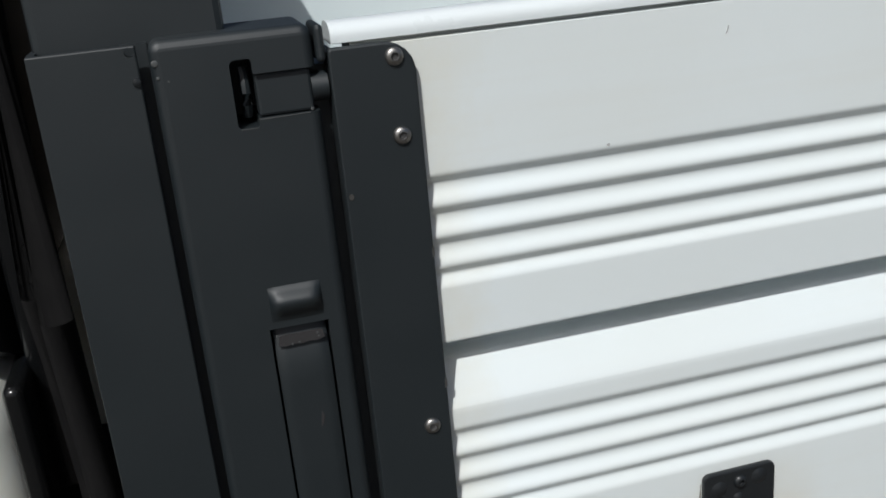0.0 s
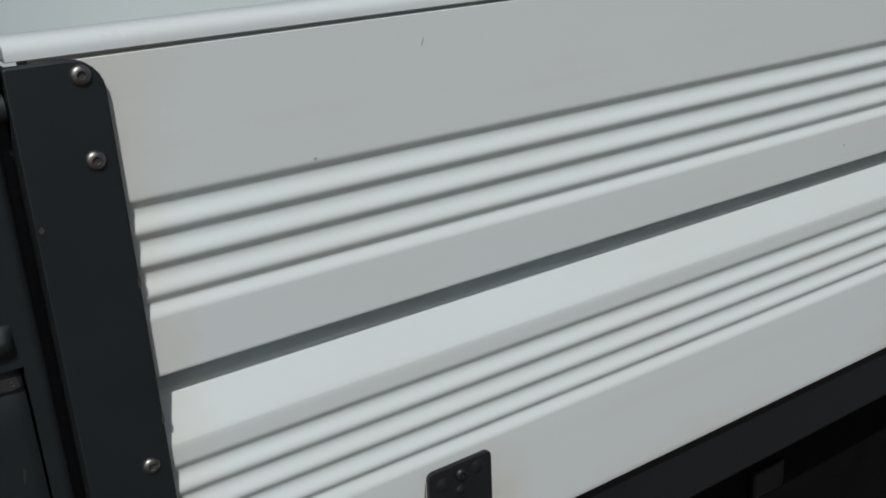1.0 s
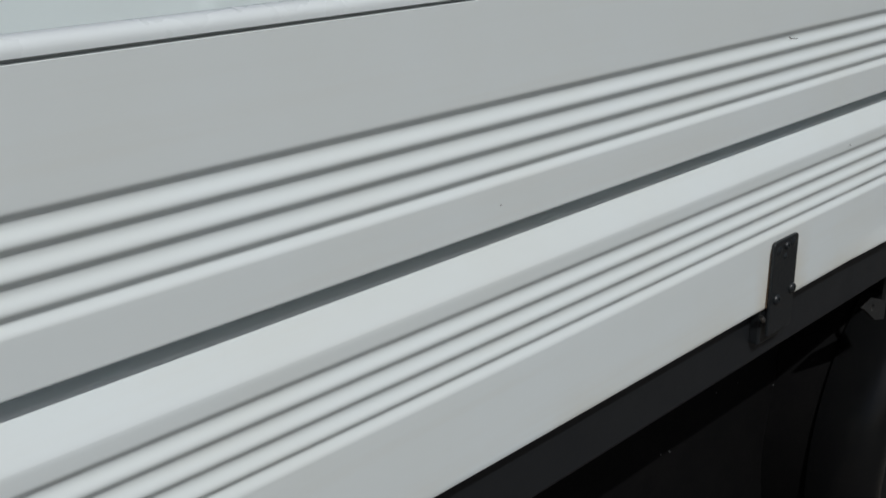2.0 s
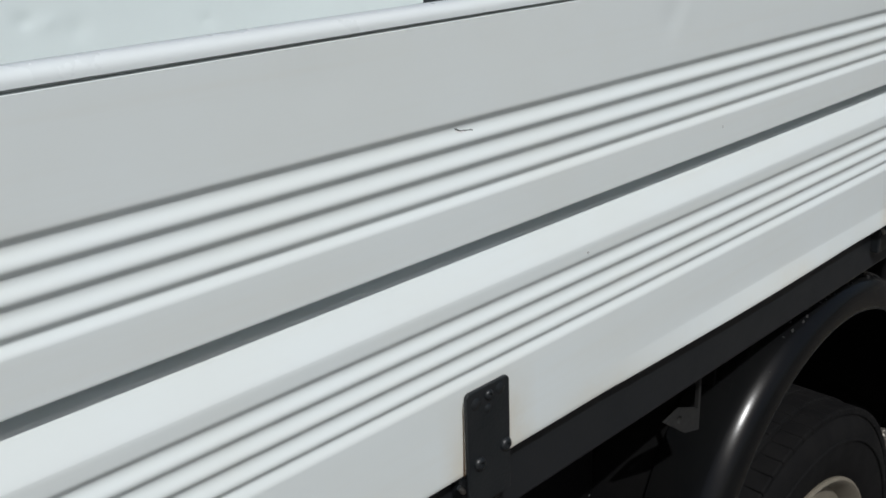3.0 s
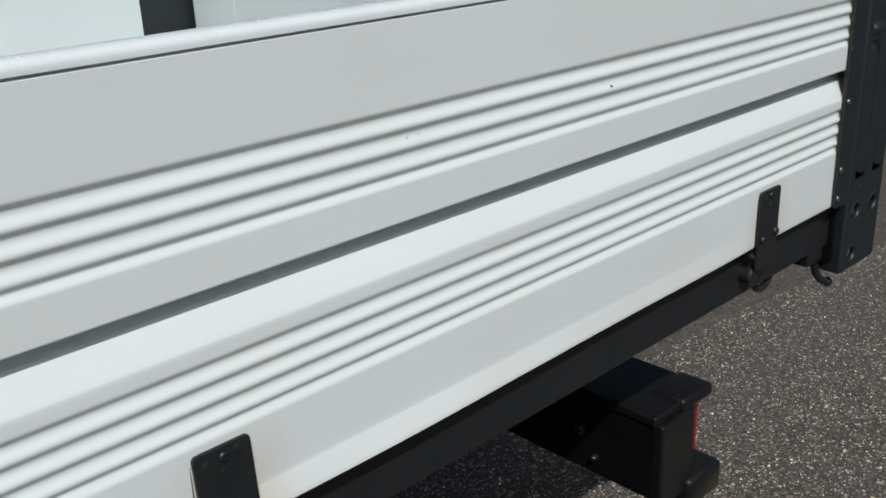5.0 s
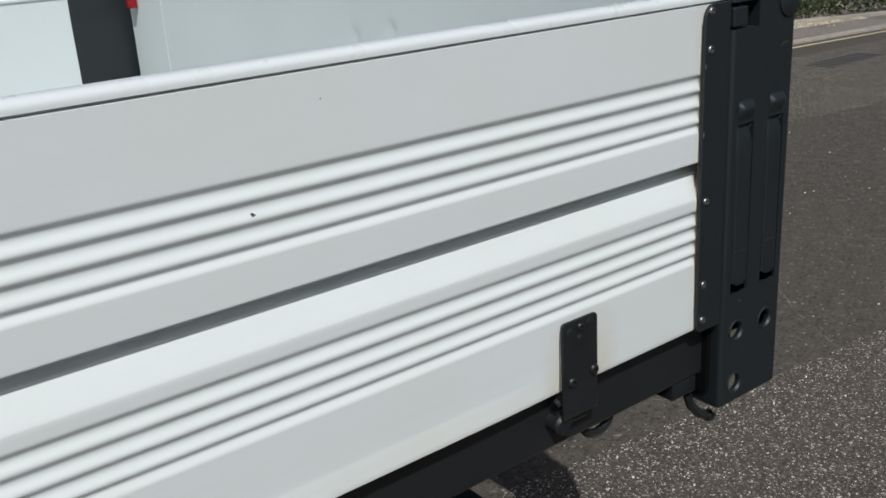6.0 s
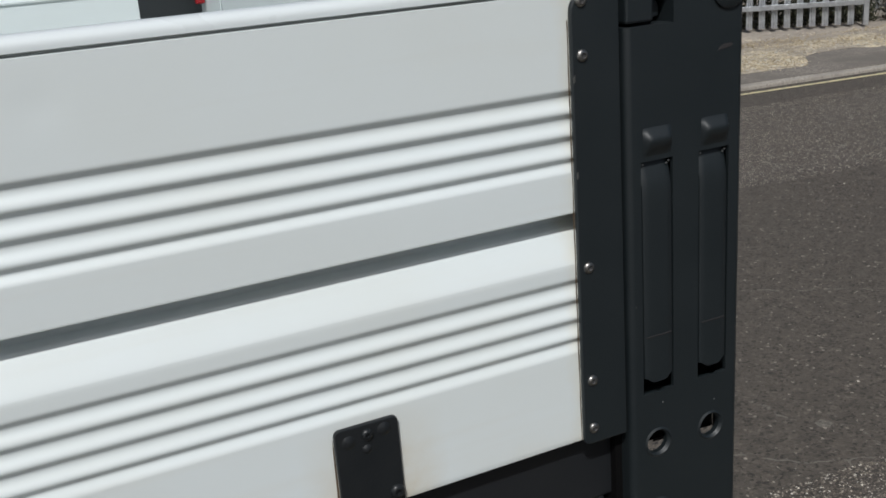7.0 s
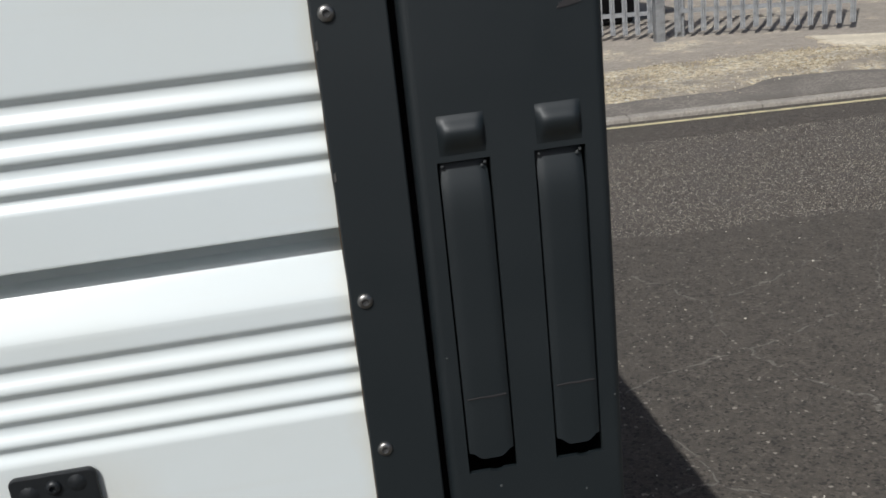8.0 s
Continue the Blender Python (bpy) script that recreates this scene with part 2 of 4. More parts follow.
def rubble(name, a, b_, c_, scale, relief, big=1.2):
    m, nt, b = material(name)
    v = where(nt)
    w = nt.nodes.new("ShaderNodeTexVoronoi")
    w.inputs["Scale"].default_value = scale
    nt.links.new(v, w.inputs["Vector"])
    s = nt.nodes.new("ShaderNodeSeparateColor")
    nt.links.new(w.outputs["Color"], s.inputs[0])
    c = ramp(nt, s.outputs[0], [(0.0, b_), (0.5, a), (1.0, c_)]).outputs[0]
    f = ramp(nt, noise_at(nt, v, big, 7.0, 0.65), [(0.42, grey(0.0)), (0.58, grey(1.0))]).outputs[0]
    c = mix(nt, f, c, b_)
    nt.links.new(c, b.inputs["Base Color"])
    b.inputs["Roughness"].default_value = 0.9
    bump(nt, b, w.outputs["Distance"], 0.7, relief)
    return m


PAVING = rubble("old_grey_footway", (0.215, 0.193, 0.165), (0.165, 0.148, 0.127), (0.31, 0.275, 0.235), 60.0, 0.004)
VERGE = dry_ground("dry_gravel_and_straw", (0.50, 0.435, 0.355), (0.66, 0.55, 0.38), (0.90, 0.79, 0.56), 0.43)
YARD = dry_ground("dusty_concrete", (0.52, 0.455, 0.38), (0.64, 0.55, 0.42), (0.80, 0.69, 0.51), 0.53)
SLAB = rubble("pale_worn_concrete", (0.70, 0.62, 0.48), (0.60, 0.53, 0.41), (0.80, 0.73, 0.58), 30.0, 0.003, 2.5)
KERB = rubble("concrete_kerb", (0.40, 0.365, 0.31), (0.29, 0.265, 0.23), (0.47, 0.43, 0.375), 60.0, 0.003, 2.0)


def worn_line():
    m, nt, b = material("worn_yellow_line_paint")
    v = where(nt)
    f = ramp(nt, noise_at(nt, v, 14.0, 6.0, 0.7), [(0.50, grey(0.0)), (0.64, grey(0.85))]).outputs[0]
    nt.links.new(mix(nt, f, (0.62, 0.55, 0.33), (0.30, 0.27, 0.20)), b.inputs["Base Color"])
    b.inputs["Roughness"].default_value = 0.7
    bump(nt, b, noise_at(nt, v, 120.0), 0.5, 0.003)
    return m


YELLOW = worn_line()


# ---------------------------------------------------------------- building helpers
def mesh_of(name, bm, mat, smooth=False):
    me = bpy.data.meshes.new(name)
    bmesh.ops.recalc_face_normals(bm, faces=bm.faces)
    for f in bm.faces:
        f.smooth = smooth
    bm.to_mesh(me)
    bm.free()
    me.materials.append(mat)
    if smooth:
        me.set_sharp_from_angle(angle=radians(42))
    return me


def part(name, bm, mat, parent=None, label="", smooth=False):
    ob = new(name, mesh_of(name, bm, mat, smooth) if isinstance(bm, bmesh.types.BMesh) else bm)
    if parent is not None:
        ob.parent = parent
    return tagged(ob, label=label) if label else ob


def thing(name, label, category, group="", kind="", at=(0, 0, 0)):
    ob = new(name)
    ob.location = at
    ob.empty_display_size = 0.1
    return tagged(ob, label, category, group, kind)


def box(x0, x1, y0, y1, z0, z1, bevel=0.0, seg=2, bm=None):
    bm2 = bmesh.new()
    bmesh.ops.create_cube(bm2, size=1.0, matrix=Matrix.Translation(((x0 + x1) / 2, (y0 + y1) / 2, (z0 + z1) / 2)) @ Matrix.Diagonal((x1 - x0, y1 - y0, z1 - z0, 1)))
    if bevel:
        bmesh.ops.bevel(bm2, geom=bm2.edges[:], offset=bevel, segments=seg, affect="EDGES", profile=0.5)
    return joined(bm, bm2)


def joined(bm, other):
    if bm is None:
        return other
    me = bpy.data.meshes.new("tmp")
    other.to_mesh(me)
    other.free()
    bm.from_mesh(me)
    bpy.data.meshes.remove(me)
    return bm


def prism(outline, axis, a, b, bevel=0.0, seg=2):
    """A flat outline (list of 2D points) drawn out along an axis from a to b."""
    bm = bmesh.new()

    def put(p, h):
        return {"x": (h, p[0], p[1]), "y": (p[0], h, p[1]), "z": (p[0], p[1], h)}[axis]

    low = [bm.verts.new(put(p, a)) for p in outline]
    high = [bm.verts.new(put(p, b)) for p in outline]
    n = len(outline)
    bm.faces.new(low)
    bm.faces.new(high[::-1])
    for i in range(n):
        bm.faces.new((low[i], low[(i + 1) % n], high[(i + 1) % n], high[i]))
    if bevel:
        bmesh.ops.recalc_face_normals(bm, faces=bm.faces)
        caps = [e for e in bm.edges if any(len(f.verts) == n for f in e.link_faces)]
        bmesh.ops.bevel(bm, geom=caps, offset=bevel, segments=seg, affect="EDGES", profile=0.5)
    return bm


def rounded(x0, x1, z0, z1, radii, steps=6):
    """A rectangle with its own radius at each corner: lower left, lower right, upper right, upper left."""
    pts = []
    for (cx, cz, sx, sz, start), r in zip(((x0, z0, 1, 1, 180), (x1, z0, -1, 1, 270), (x1, z1, -1, -1, 0), (x0, z1, 1, -1, 90)), radii):
        if r <= 0:
            pts.append((cx, cz))
            continue
        for k in range(steps + 1):
            a = radians(start + 90 * k / steps)
            pts.append((cx + sx * r + r * math.cos(a), cz + sz * r + r * math.sin(a)))
    return pts


def lathe(profile, steps=32, axis="y", centre=(0, 0, 0), closed=False):
    """Turn (radius, along) pairs round an axis."""
    bm = bmesh.new()
    rings = []
    for r, h in profile:
        ring = []
        for k in range(steps):
            a = 2 * math.pi * k / steps
            p = {"y": (r * math.cos(a), h, r * math.sin(a)), "x": (h, r * math.cos(a), r * math.sin(a)), "z": (r * math.cos(a), r * math.sin(a), h)}[axis]
            ring.append(bm.verts.new(Vector(p) + Vector(centre)))
        rings.append(ring)
    pairs = list(zip(rings, rings[1:])) + ([(rings[-1], rings[0])] if closed else [])
    for a, b in pairs:
        for k in range(steps):
            bm.faces.new((a[k], a[(k + 1) % steps], b[(k + 1) % steps], b[k]))
    if not closed:
        bm.faces.new(rings[0])
        bm.faces.new(rings[-1][::-1])
    return bm


def tube(points, radius, steps=10, bm=None):
    """A round bar along a run of points."""
    bm2 = bmesh.new()
    pts = [Vector(p) for p in points]
    rings = []
    for i, p in enumerate(pts):
        d = (pts[min(i + 1, len(pts) - 1)] - pts[max(i - 1, 0)]).normalized()
        q = d.to_track_quat("Z", "Y")
        rings.append([bm2.verts.new(p + q @ Vector((radius * math.cos(2 * math.pi * k / steps), radius * math.sin(2 * math.pi * k / steps), 0))) for k in range(steps)])
    for a, b in zip(rings, rings[1:]):
        for k in range(steps):
            bm2.faces.new((a[k], a[(k + 1) % steps], b[(k + 1) % steps], b[k]))
    bm2.faces.new(rings[0][::-1])
    bm2.faces.new(rings[-1])
    return joined(bm, bm2)


def cut(bm, cutters):
    """Take cutter shapes out of a solid; returns a bmesh."""
    me = bpy.data.meshes.new("solid")
    bmesh.ops.recalc_face_normals(bm, faces=bm.faces)
    bm.to_mesh(me)
    bm.free()
    ob = new("solid", me)
    tools = []
    for c in cutters:
        cm = bpy.data.meshes.new("cutter")
        bmesh.ops.recalc_face_normals(c, faces=c.faces)
        c.to_mesh(cm)
        c.free()
        t = new("cutter", cm)
        tools.append(t)
        mod = ob.modifiers.new("cut", "BOOLEAN")
        mod.operation = "DIFFERENCE"
        mod.solver = "EXACT"
        mod.object = t
    bpy.context.view_layer.update()
    done = bpy.data.meshes.new_from_object(ob.evaluated_get(bpy.context.evaluated_depsgraph_get()))
    out = bmesh.new()
    out.from_mesh(done)
    for t in tools:
        bpy.data.objects.remove(t, do_unlink=True)
    bpy.data.objects.remove(ob, do_unlink=True)
    return out


# ---------------------------------------------------------------- road and surroundings
def along(u, v, z=0.0):
    """A place in the road's own directions: u along it from x = 4, v across it from the truck."""
    c, s = math.cos(math.atan(0.11)), math.sin(math.atan(0.11))
    return Vector((4 + u * c + v * s, -u * s + v * c, z))


def strip(v0, v1, z0, z1, u0=-60.0, u1=60.0):
    bm = bmesh.new()
    quad = [along(u0, v0), along(u1, v0), along(u1, v1), along(u0, v1)]
    low = [bm.verts.new(p + Vector((0, 0, z0))) for p in quad]
    high = [bm.verts.new(p + Vector((0, 0, z1))) for p in quad]
    bm.faces.new(high)
    bm.faces.new(low[::-1])
    for i in range(4):
        bm.faces.new((low[i], low[(i + 1) % 4], high[(i + 1) % 4], high[i]))
    return bm


# the ragged edge of the verge on the footway: distance along the road, and across it
EDGE_U = (-5.0, 1.4, 1.85, 2.5, 2.9, 4.4, 4.75, 5.1, 5.55, 6.15, 8.5)
EDGE_V = (6.40, 6.42, 6.78, 6.66, 6.40, 6.33, 6.80, 6.96, 6.76, 6.55, 6.42)


def build_ground():
    bm = bmesh.new()
    bmesh.ops.create_grid(bm, x_segments=40, y_segments=40, size=1500)
    road = part("road", bm, ASPHALT)
    tagged(road, "grey asphalt road with pale chippings and a darker trench patch", "road", kind="structure")
    line = part("road_line", strip(5.690, 5.728, 0.0, 0.004, -40, 60), YELLOW)
    tagged(line, "worn yellow parking line along the far kerb", "road marking", kind="structure")
    mark = part("road_mark", box(3.27, 3.75, -0.30, 0.176, 0.0, 0.004), YELLOW)
    tagged(mark, "yellow painted marking on the road beside the truck", "road marking", kind="structure")
    cover = part("manhole_cover", lathe([(0.13, 0.0), (0.13, 0.004), (0.001, 0.004)], 32, "z", (11.32, 5.42, 0.0345)), IRON)
    tagged(cover, "round dark iron manhole cover in the footway", "manhole cover", kind="structure")
    gully = thing("gully_grate", "dark iron gully grate set in the road", "drain", kind="structure", at=(10.5, 4.16, 0.0))
    part("frame", box(-0.45, 0.45, -0.14, 0.14, 0.0, 0.005), IRON, gully)
    bar = mesh_of("bar", box(-0.02, 0.02, -0.12, 0.12, 0.005, 0.012), IRON)
    for i in range(10):
        part("bar", bar, None, gully).location = (-0.38 + 0.085 * i, 0, 0)
    kerb = thing("kerb", "low concrete kerb stones along the footway", "kerb", kind="structure")
    stone = mesh_of("kerb_stone", box(-0.459, 0.459, 0, 0.125, -0.05, 0.030, 0.010), KERB)
    for i in range(-12, 26):
        k = part("kerb_stone", stone, None, kerb)
        k.matrix_world = Matrix.Translation(along(i * 0.92, 5.835)) @ pose(0, 0, 0.003 * math.sin(i * 2.3), 0, 0, -math.degrees(math.atan(0.11)))
    foot = part("pavement", strip(5.963, 6.9, 0.0, 0.031), PAVING)
    tagged(foot, "worn grey tarmac footway beyond the kerb", "pavement", kind="structure")
    bm = bmesh.new()
    n, m = 150, 16
    rows = []
    for i in range(n + 1):
        u = -5 + 13.5 * i / n
        row = []
        for j in range(m + 1):
            near = float(np.interp(u, EDGE_U, EDGE_V)) + 0.05 * noise.noise((u * 5.0, 0.0, 2.0))
            v = near + (7.75 + 0.2 * math.sin(u) - near) * j / m
            v += 0.10 * noise.noise((u * 1.9, v * 0.6, 2.0)) * (0 if j == 0 else 1 if j == m else 0.4)
            z = 0.040 + 0.030 * abs(noise.noise((u * 3.5, v * 3.5, 0.5))) * (0 if j in (0, m) else 1)
            z = 0.0372 if j == m or (j == 0 and v > 6.84) else 0.0325 if j == 0 else z
            row.append(bm.verts.new(along(u, v, z)))
        rows.append(row)
    for a, b in zip(rows, rows[1:]):
        for j in range(m):
            bm.faces.new((a[j], b[j], b[j + 1], a[j + 1]))
    verge = part("verge", bm, VERGE, smooth=True)
    tagged(verge, "dry verge of pale gravel, dust and dead grass", "verge", kind="structure")
    yard = part("yard", strip(6.9, 60.0, 0.0, 0.036), YARD)
    tagged(yard, "pale weathered concrete yard behind the verge", "yard", kind="structure")


build_ground()


def yard_slab():
    """A paler concrete slab across the yard's entrance."""
    ring = []
    edge = [(7.80, 8.23), (8.33, 7.87), (8.60, 7.22), (8.93, 6.93), (8.78, 6.58), (8.27, 6.48), (8.02, 6.62), (7.88, 7.16), (7.65, 7.64)]
    for (ax, ay), (bx, by) in zip(edge, edge[1:] + edge[:1]):
        for k in range(6):
            t = k / 6
            w = 0.05 * math.sin(9 * ax + 5 * ay + 2.4 * k)
            ring.append((ax + (bx - ax) * t + w, ay + (by - ay) * t - w))
    slab = part("yard_slab", prism(ring, "z", 0.0, 0.052), SLAB)
    tagged(slab, "pale worn concrete slab in the yard entrance", "concrete slab", kind="structure")
    foot = [(9.66 + 0.42 * math.cos(a) * (1 + 0.18 * math.sin(3 * a)), 8.10 + 0.20 * math.sin(a) * (1 + 0.2 * math.cos(2 * a)) - 0.25 * math.cos(a) * 0.42) for a in [k * math.pi / 12 for k in range(24)]]
    collar = part("dust_patch", prism(foot, "z", 0.0, 0.044), SLAB)
    tagged(collar, "pale dust and cement round the foot of the gate post", "dust", kind="structure")


yard_slab()


# ---------------------------------------------------------------- the truck
truck = thing("flatbed_truck", "white dropside flatbed truck with black corner posts and frame", "truck")


def side_profile():
    """The outside of the panel from the bottom up: (inwards, height)."""
    def ribs(steps, low_flat):
        """Scalloped waves, from the bottom up: each falls in steeply at its step and swells out again slowly below it."""
        sharp, pitch, swell = 0.0025, (steps[0] - steps[-1]) / (len(steps) - 1), 0.63

        def rise(v):
            return swell * math.sin(math.pi * (v / pitch) ** 1.12) ** 4

        deep = sum(rise((k + 0.5) * pitch / 400) for k in range(400)) * pitch / 400
        steep = deep / (sharp * math.sqrt(math.pi))
        run = steps[-1] - low_flat

        def fade(v):
            return math.sin(math.pi * (v / run) ** 1.15) ** 1.6

        tail = deep / (sum(fade((k + 0.5) * run / 400) for k in range(400)) * run / 400)
        out, y, dz = [], 0.0, 0.00035
        z = steps[0] + 0.0052
        top = [(0.0, z + 0.006), (0.0, z + 0.0012)]
        while z > low_flat + 0.0002:
            below = [c - z for c in steps if c >= z]
            slope = sum(steep * math.exp(-(((z - c) / sharp) ** 2)) for c in steps)
            if below and z > steps[-1]:
                slope -= rise(min(below))
            elif below:
                slope -= tail * fade(min(below))
            out.append((max(0.0, y), z))
            y += slope * dz
            z -= dz
        out += [(0.0, low_flat - 0.0006), (0.0, low_flat - 0.006)]
        return (top + out)[::-1]

    lower = [(0.026, 0.0), (0.0015, 0.0), (0.0004, 0.0004), (0.0, 0.0015), (0.0, 0.006), (0.0, 0.012), (0.0, 0.018), (0.0, 0.024), (0.0, 0.0245), (0.0, 0.030), (0.0, 0.040), (0.0, 0.055)]
    lower += ribs((0.1461, 0.1285, 0.1112, 0.0941), 0.0815)
    lower += [(0.0, 0.1612), (0.0003, 0.1622), (0.0012, 0.1642), (0.0026, 0.1668), (0.0049, 0.1710), (0.0078, 0.1762), (0.0108, 0.1815), (0.0131, 0.1855), (0.0141, 0.1868), (0.0152, 0.1880), (0.0168, 0.1888), (0.024, 0.1897), (0.026, 0.191)]
    upper = [(0.026, 0.2042), (0.0012, 0.2042), (0.0003, 0.2045), (0.0, 0.2054), (0.0, 0.2064), (0.0, 0.2090)]
    upper += ribs((0.3001, 0.2825, 0.2650, 0.2475), 0.2365)
    upper += [(0.0, 0.318), (0.0, 0.324), (0.0, 0.330), (0.0, 0.336), (0.0, 0.341), (0.0, 0.346), (0.0, 0.351), (0.0, 0.357), (0.0, 0.363), (0.0, 0.368), (0.0, 0.3730), (0.0, 0.3745), (0.0003, 0.3748), (0.026, 0.3748)]
    return lower, upper


def extruded(profile, x0, x1, n, warp=None):
    bm = bmesh.new()
    cols = []
    for i in range(n + 1):
        x = x0 + (x1 - x0) * i / n
        cols.append([bm.verts.new((x, y + (warp(x, z) if warp else 0.0), z)) for y, z in profile])
    for a, b in zip(cols, cols[1:]):
        for j in range(len(profile)):
            k = (j + 1) % len(profile)
            bm.faces.new((a[j], b[j], b[k], a[k]))
    bm.faces.new(cols[0])
    bm.faces.new(cols[-1][::-1])
    return bm


def sagging(x, z):
    """The lower edge has been pushed out a little between the hinges, and the sheet is not quite flat."""
    y = 0.0007 * noise.noise((x * 2.2, z * 7, 0.3))
    for cx, cz, r, h in ((1.30, 0.345, 0.014, 0.0012), (1.325, 0.348, 0.010, -0.0008), (0.90, 0.348, 0.016, 0.0004), (2.55, 0.345, 0.010, 0.0006)):
        y += h * math.exp(-((x - cx) ** 2 + (z - cz) ** 2) / (r * r))
    if z < 0.0246:
        bow = max(0.0, math.sin(math.pi * min(1.0, max(0.0, (x - 1.22) / 1.48)))) ** 0.6
        y -= bow * 0.30 * max(0.0, 0.0245 - z) * (0.85 + 0.5 * noise.noise((x * 3.1, 0, 4.0)))
    return y


LOWER, UPPER = side_profile()


def bolt_mesh(name, r, mat, dome=0.45):
    prof = [(r * 1.0, 0.0), (r * 1.0, -0.15 * r), (r * 0.93, -0.3 * r), (r * 0.75, -dome * r), (r * 0.5, -(dome + 0.08) * r), (r * 0.42, -(dome + 0.08) * r), (r * 0.40, -0.12 * r), (r * 0.05, -0.10 * r)]
    return mesh_of(name, lathe(prof, 18), mat, True)


BOLT = bolt_mesh("bolt", 0.0048, STEEL)
DARK_BOLT = bolt_mesh("dark_bolt", 0.0048, BLACK_WORN, 0.5)


# hex recess of the bolt heads, its shade painted in as a dark colour
SOCKET = mesh_of("socket", lathe([(0.0023, -0.0018), (0.0023, -0.0029), (0.0014, -0.0012), (0.0001, -0.0011)], 6), CHIP_AND_SOCKET)


def put_bolt(x, y, z, parent, mesh=BOLT, name="bolt"):
    b = part(name, mesh, None, parent)
    b.location = (x, y, BED + z)
    b.rotation_euler = (0, random.uniform(0, 6.28), 0)
    if mesh is BOLT:
        part("socket", SOCKET, None, b)
    return b


def lift(bm):
    bmesh.ops.translate(bm, verts=bm.verts, vec=(0, 0, BED))
    return bm


def side_panel():
    side = part("side_panel", lift(extruded(UPPER, -0.02, 2.955, 420, sagging)), WHITE, truck, "white ribbed aluminium upper plank of the dropside", True)
    part("lower_plank", lift(extruded(LOWER, -0.02, 2.955, 120, sagging)), WHITE, side, smooth=True)
    rail = [(0.026, 0.3772), (0.0004, 0.3772), (0.0, 0.3775), (0.0, 0.3790), (0.0, 0.3806), (0.0004, 0.3826), (0.0018, 0.3848), (0.0045, 0.3866), (0.0085, 0.3877), (0.014, 0.3880), (0.020, 0.3873), (0.0245, 0.3855), (0.0265, 0.3820)]
    part("top_rail", lift(extruded(rail, -0.030, 2.966, 40)), RAIL_WHITE, side, "white rounded top rail", True)
    part("core", lift(box(-0.02, 2.955, 0.0262, 0.030, 0.0, 0.3765)), WHITE, side)
    # grey instead of white: the gap's shade is put into the colour
    part("rail_gap_shade", lift(box(-0.02, 2.955, 0.0050, 0.0255, 0.3749, 0.3771)), GRAZE_AND_SHADE, side)
    for x0, x1, inner in ((-0.033, 0.011, 1), (2.9245, 2.9675, 0)):
        radii = (0.002, 0.002, 0.016, 0.002) if inner else (0.006, 0.002, 0.002, 0.016)
        part("edge_plate", lift(prism(rounded(x0, x1, -0.003 if not inner else 0.0, 0.376, radii), "y", -0.0055, -0.0008, 0.0012)), BLACK, side, "black folded steel end plate")
        part("end_cap", lift(box(x0 if inner else x1 - 0.004, x0 + 0.004 if inner else x1, -0.0008, 0.030, 0.0, 0.374)), BLACK, side)
    rust = [(2.9246, 0.001)] + [(2.9243 - 0.0005 * math.sin(k * 2.1) ** 2, 0.001 + 0.0186 * k) for k in range(20)] + [(2.9246, 0.355)]
    part("rust_edge", lift(prism(rust, "y", -0.0008, 0.0002)), RUST, side, "thin rust bleed along the end plate")
    for z in (0.3685, 0.328, 0.158, 0.057, 0.0123):
        put_bolt(0.0, -0.0055, z, side)
        put_bolt(2.9334, -0.0055, z, side)
    return side


SIDE = side_panel()


def hinges():
    shape = rounded(-0.026, 0.026, -0.034, 0.0775, (0.002, 0.002, 0.005, 0.005))
    plate = mesh_of("hinge_plate", prism(shape, "y", -0.0045, -0.0005, 0.0012), BLACK_WORN)
    leaf = mesh_of("hinge_knuckle", tube([(-0.024, 0.004, -0.012), (0.024, 0.004, -0.012)], 0.0075, 12), BLACK_WORN, True)
    lug = mesh_of("hinge_lug", tube([(-0.033, 0.001, -0.008), (-0.0305, -0.0005, -0.012), (-0.028, 0.001, -0.015)], 0.0026, 8), STEEL, True)
    for k in range(4):
        x = 0.1998 + 0.8438 * k
        p = part("hinge_plate", plate, None, SIDE, "worn black steel strap hinge")
        out = 0.0075 if k == 2 else 0.0
        p.location = (x, -out * 0.6, BED)
        p.rotation_euler = (-0.06 if k == 2 else 0.0, 0, 0)
        q = part("hinge_knuckle", leaf, None, SIDE)
        q.location = (x, 0, BED)
        q = part("hinge_lug", lug, None, SIDE)
        q.location = (x, 0, BED)
        for dx, z, r in ((-0.0150, 0.0655, 0.0060), (0.0140, 0.0690, 0.0060), (-0.0010, 0.0560, 0.0042)):
            part("dimple", lift(lathe([(r, 0.0), (r * 0.85, -0.0005), (r * 0.55, -0.0013), (r * 0.25, -0.0017), (r * 0.05, -0.0018)], 14, "y", (x + dx, -0.0044, z))), BLACK_WORN, SIDE, smooth=True)
        part("rust_streak", lift(prism([(x - 0.0262, 0.070), (x - 0.0262, 0.001), (x - 0.0285, 0.001), (x - 0.0275, 0.03), (x - 0.0270, 0.060)], "y", -0.0007, -0.0002)), RUST, SIDE)
        put_bolt(x, -0.0045 - 0.1 * out, 0.0685, SIDE, DARK_BOLT)
        put_bolt(x - 0.013, -0.0045 - 0.55 * out, 0.008, SIDE, DARK_BOLT).scale = (1.3, 1.3, 1.3)
        put_bolt(x + 0.0195, -0.0045 - 0.55 * out, 0.0125, SIDE, DARK_BOLT).scale = (1.3, 1.3, 1.3)


hinges()


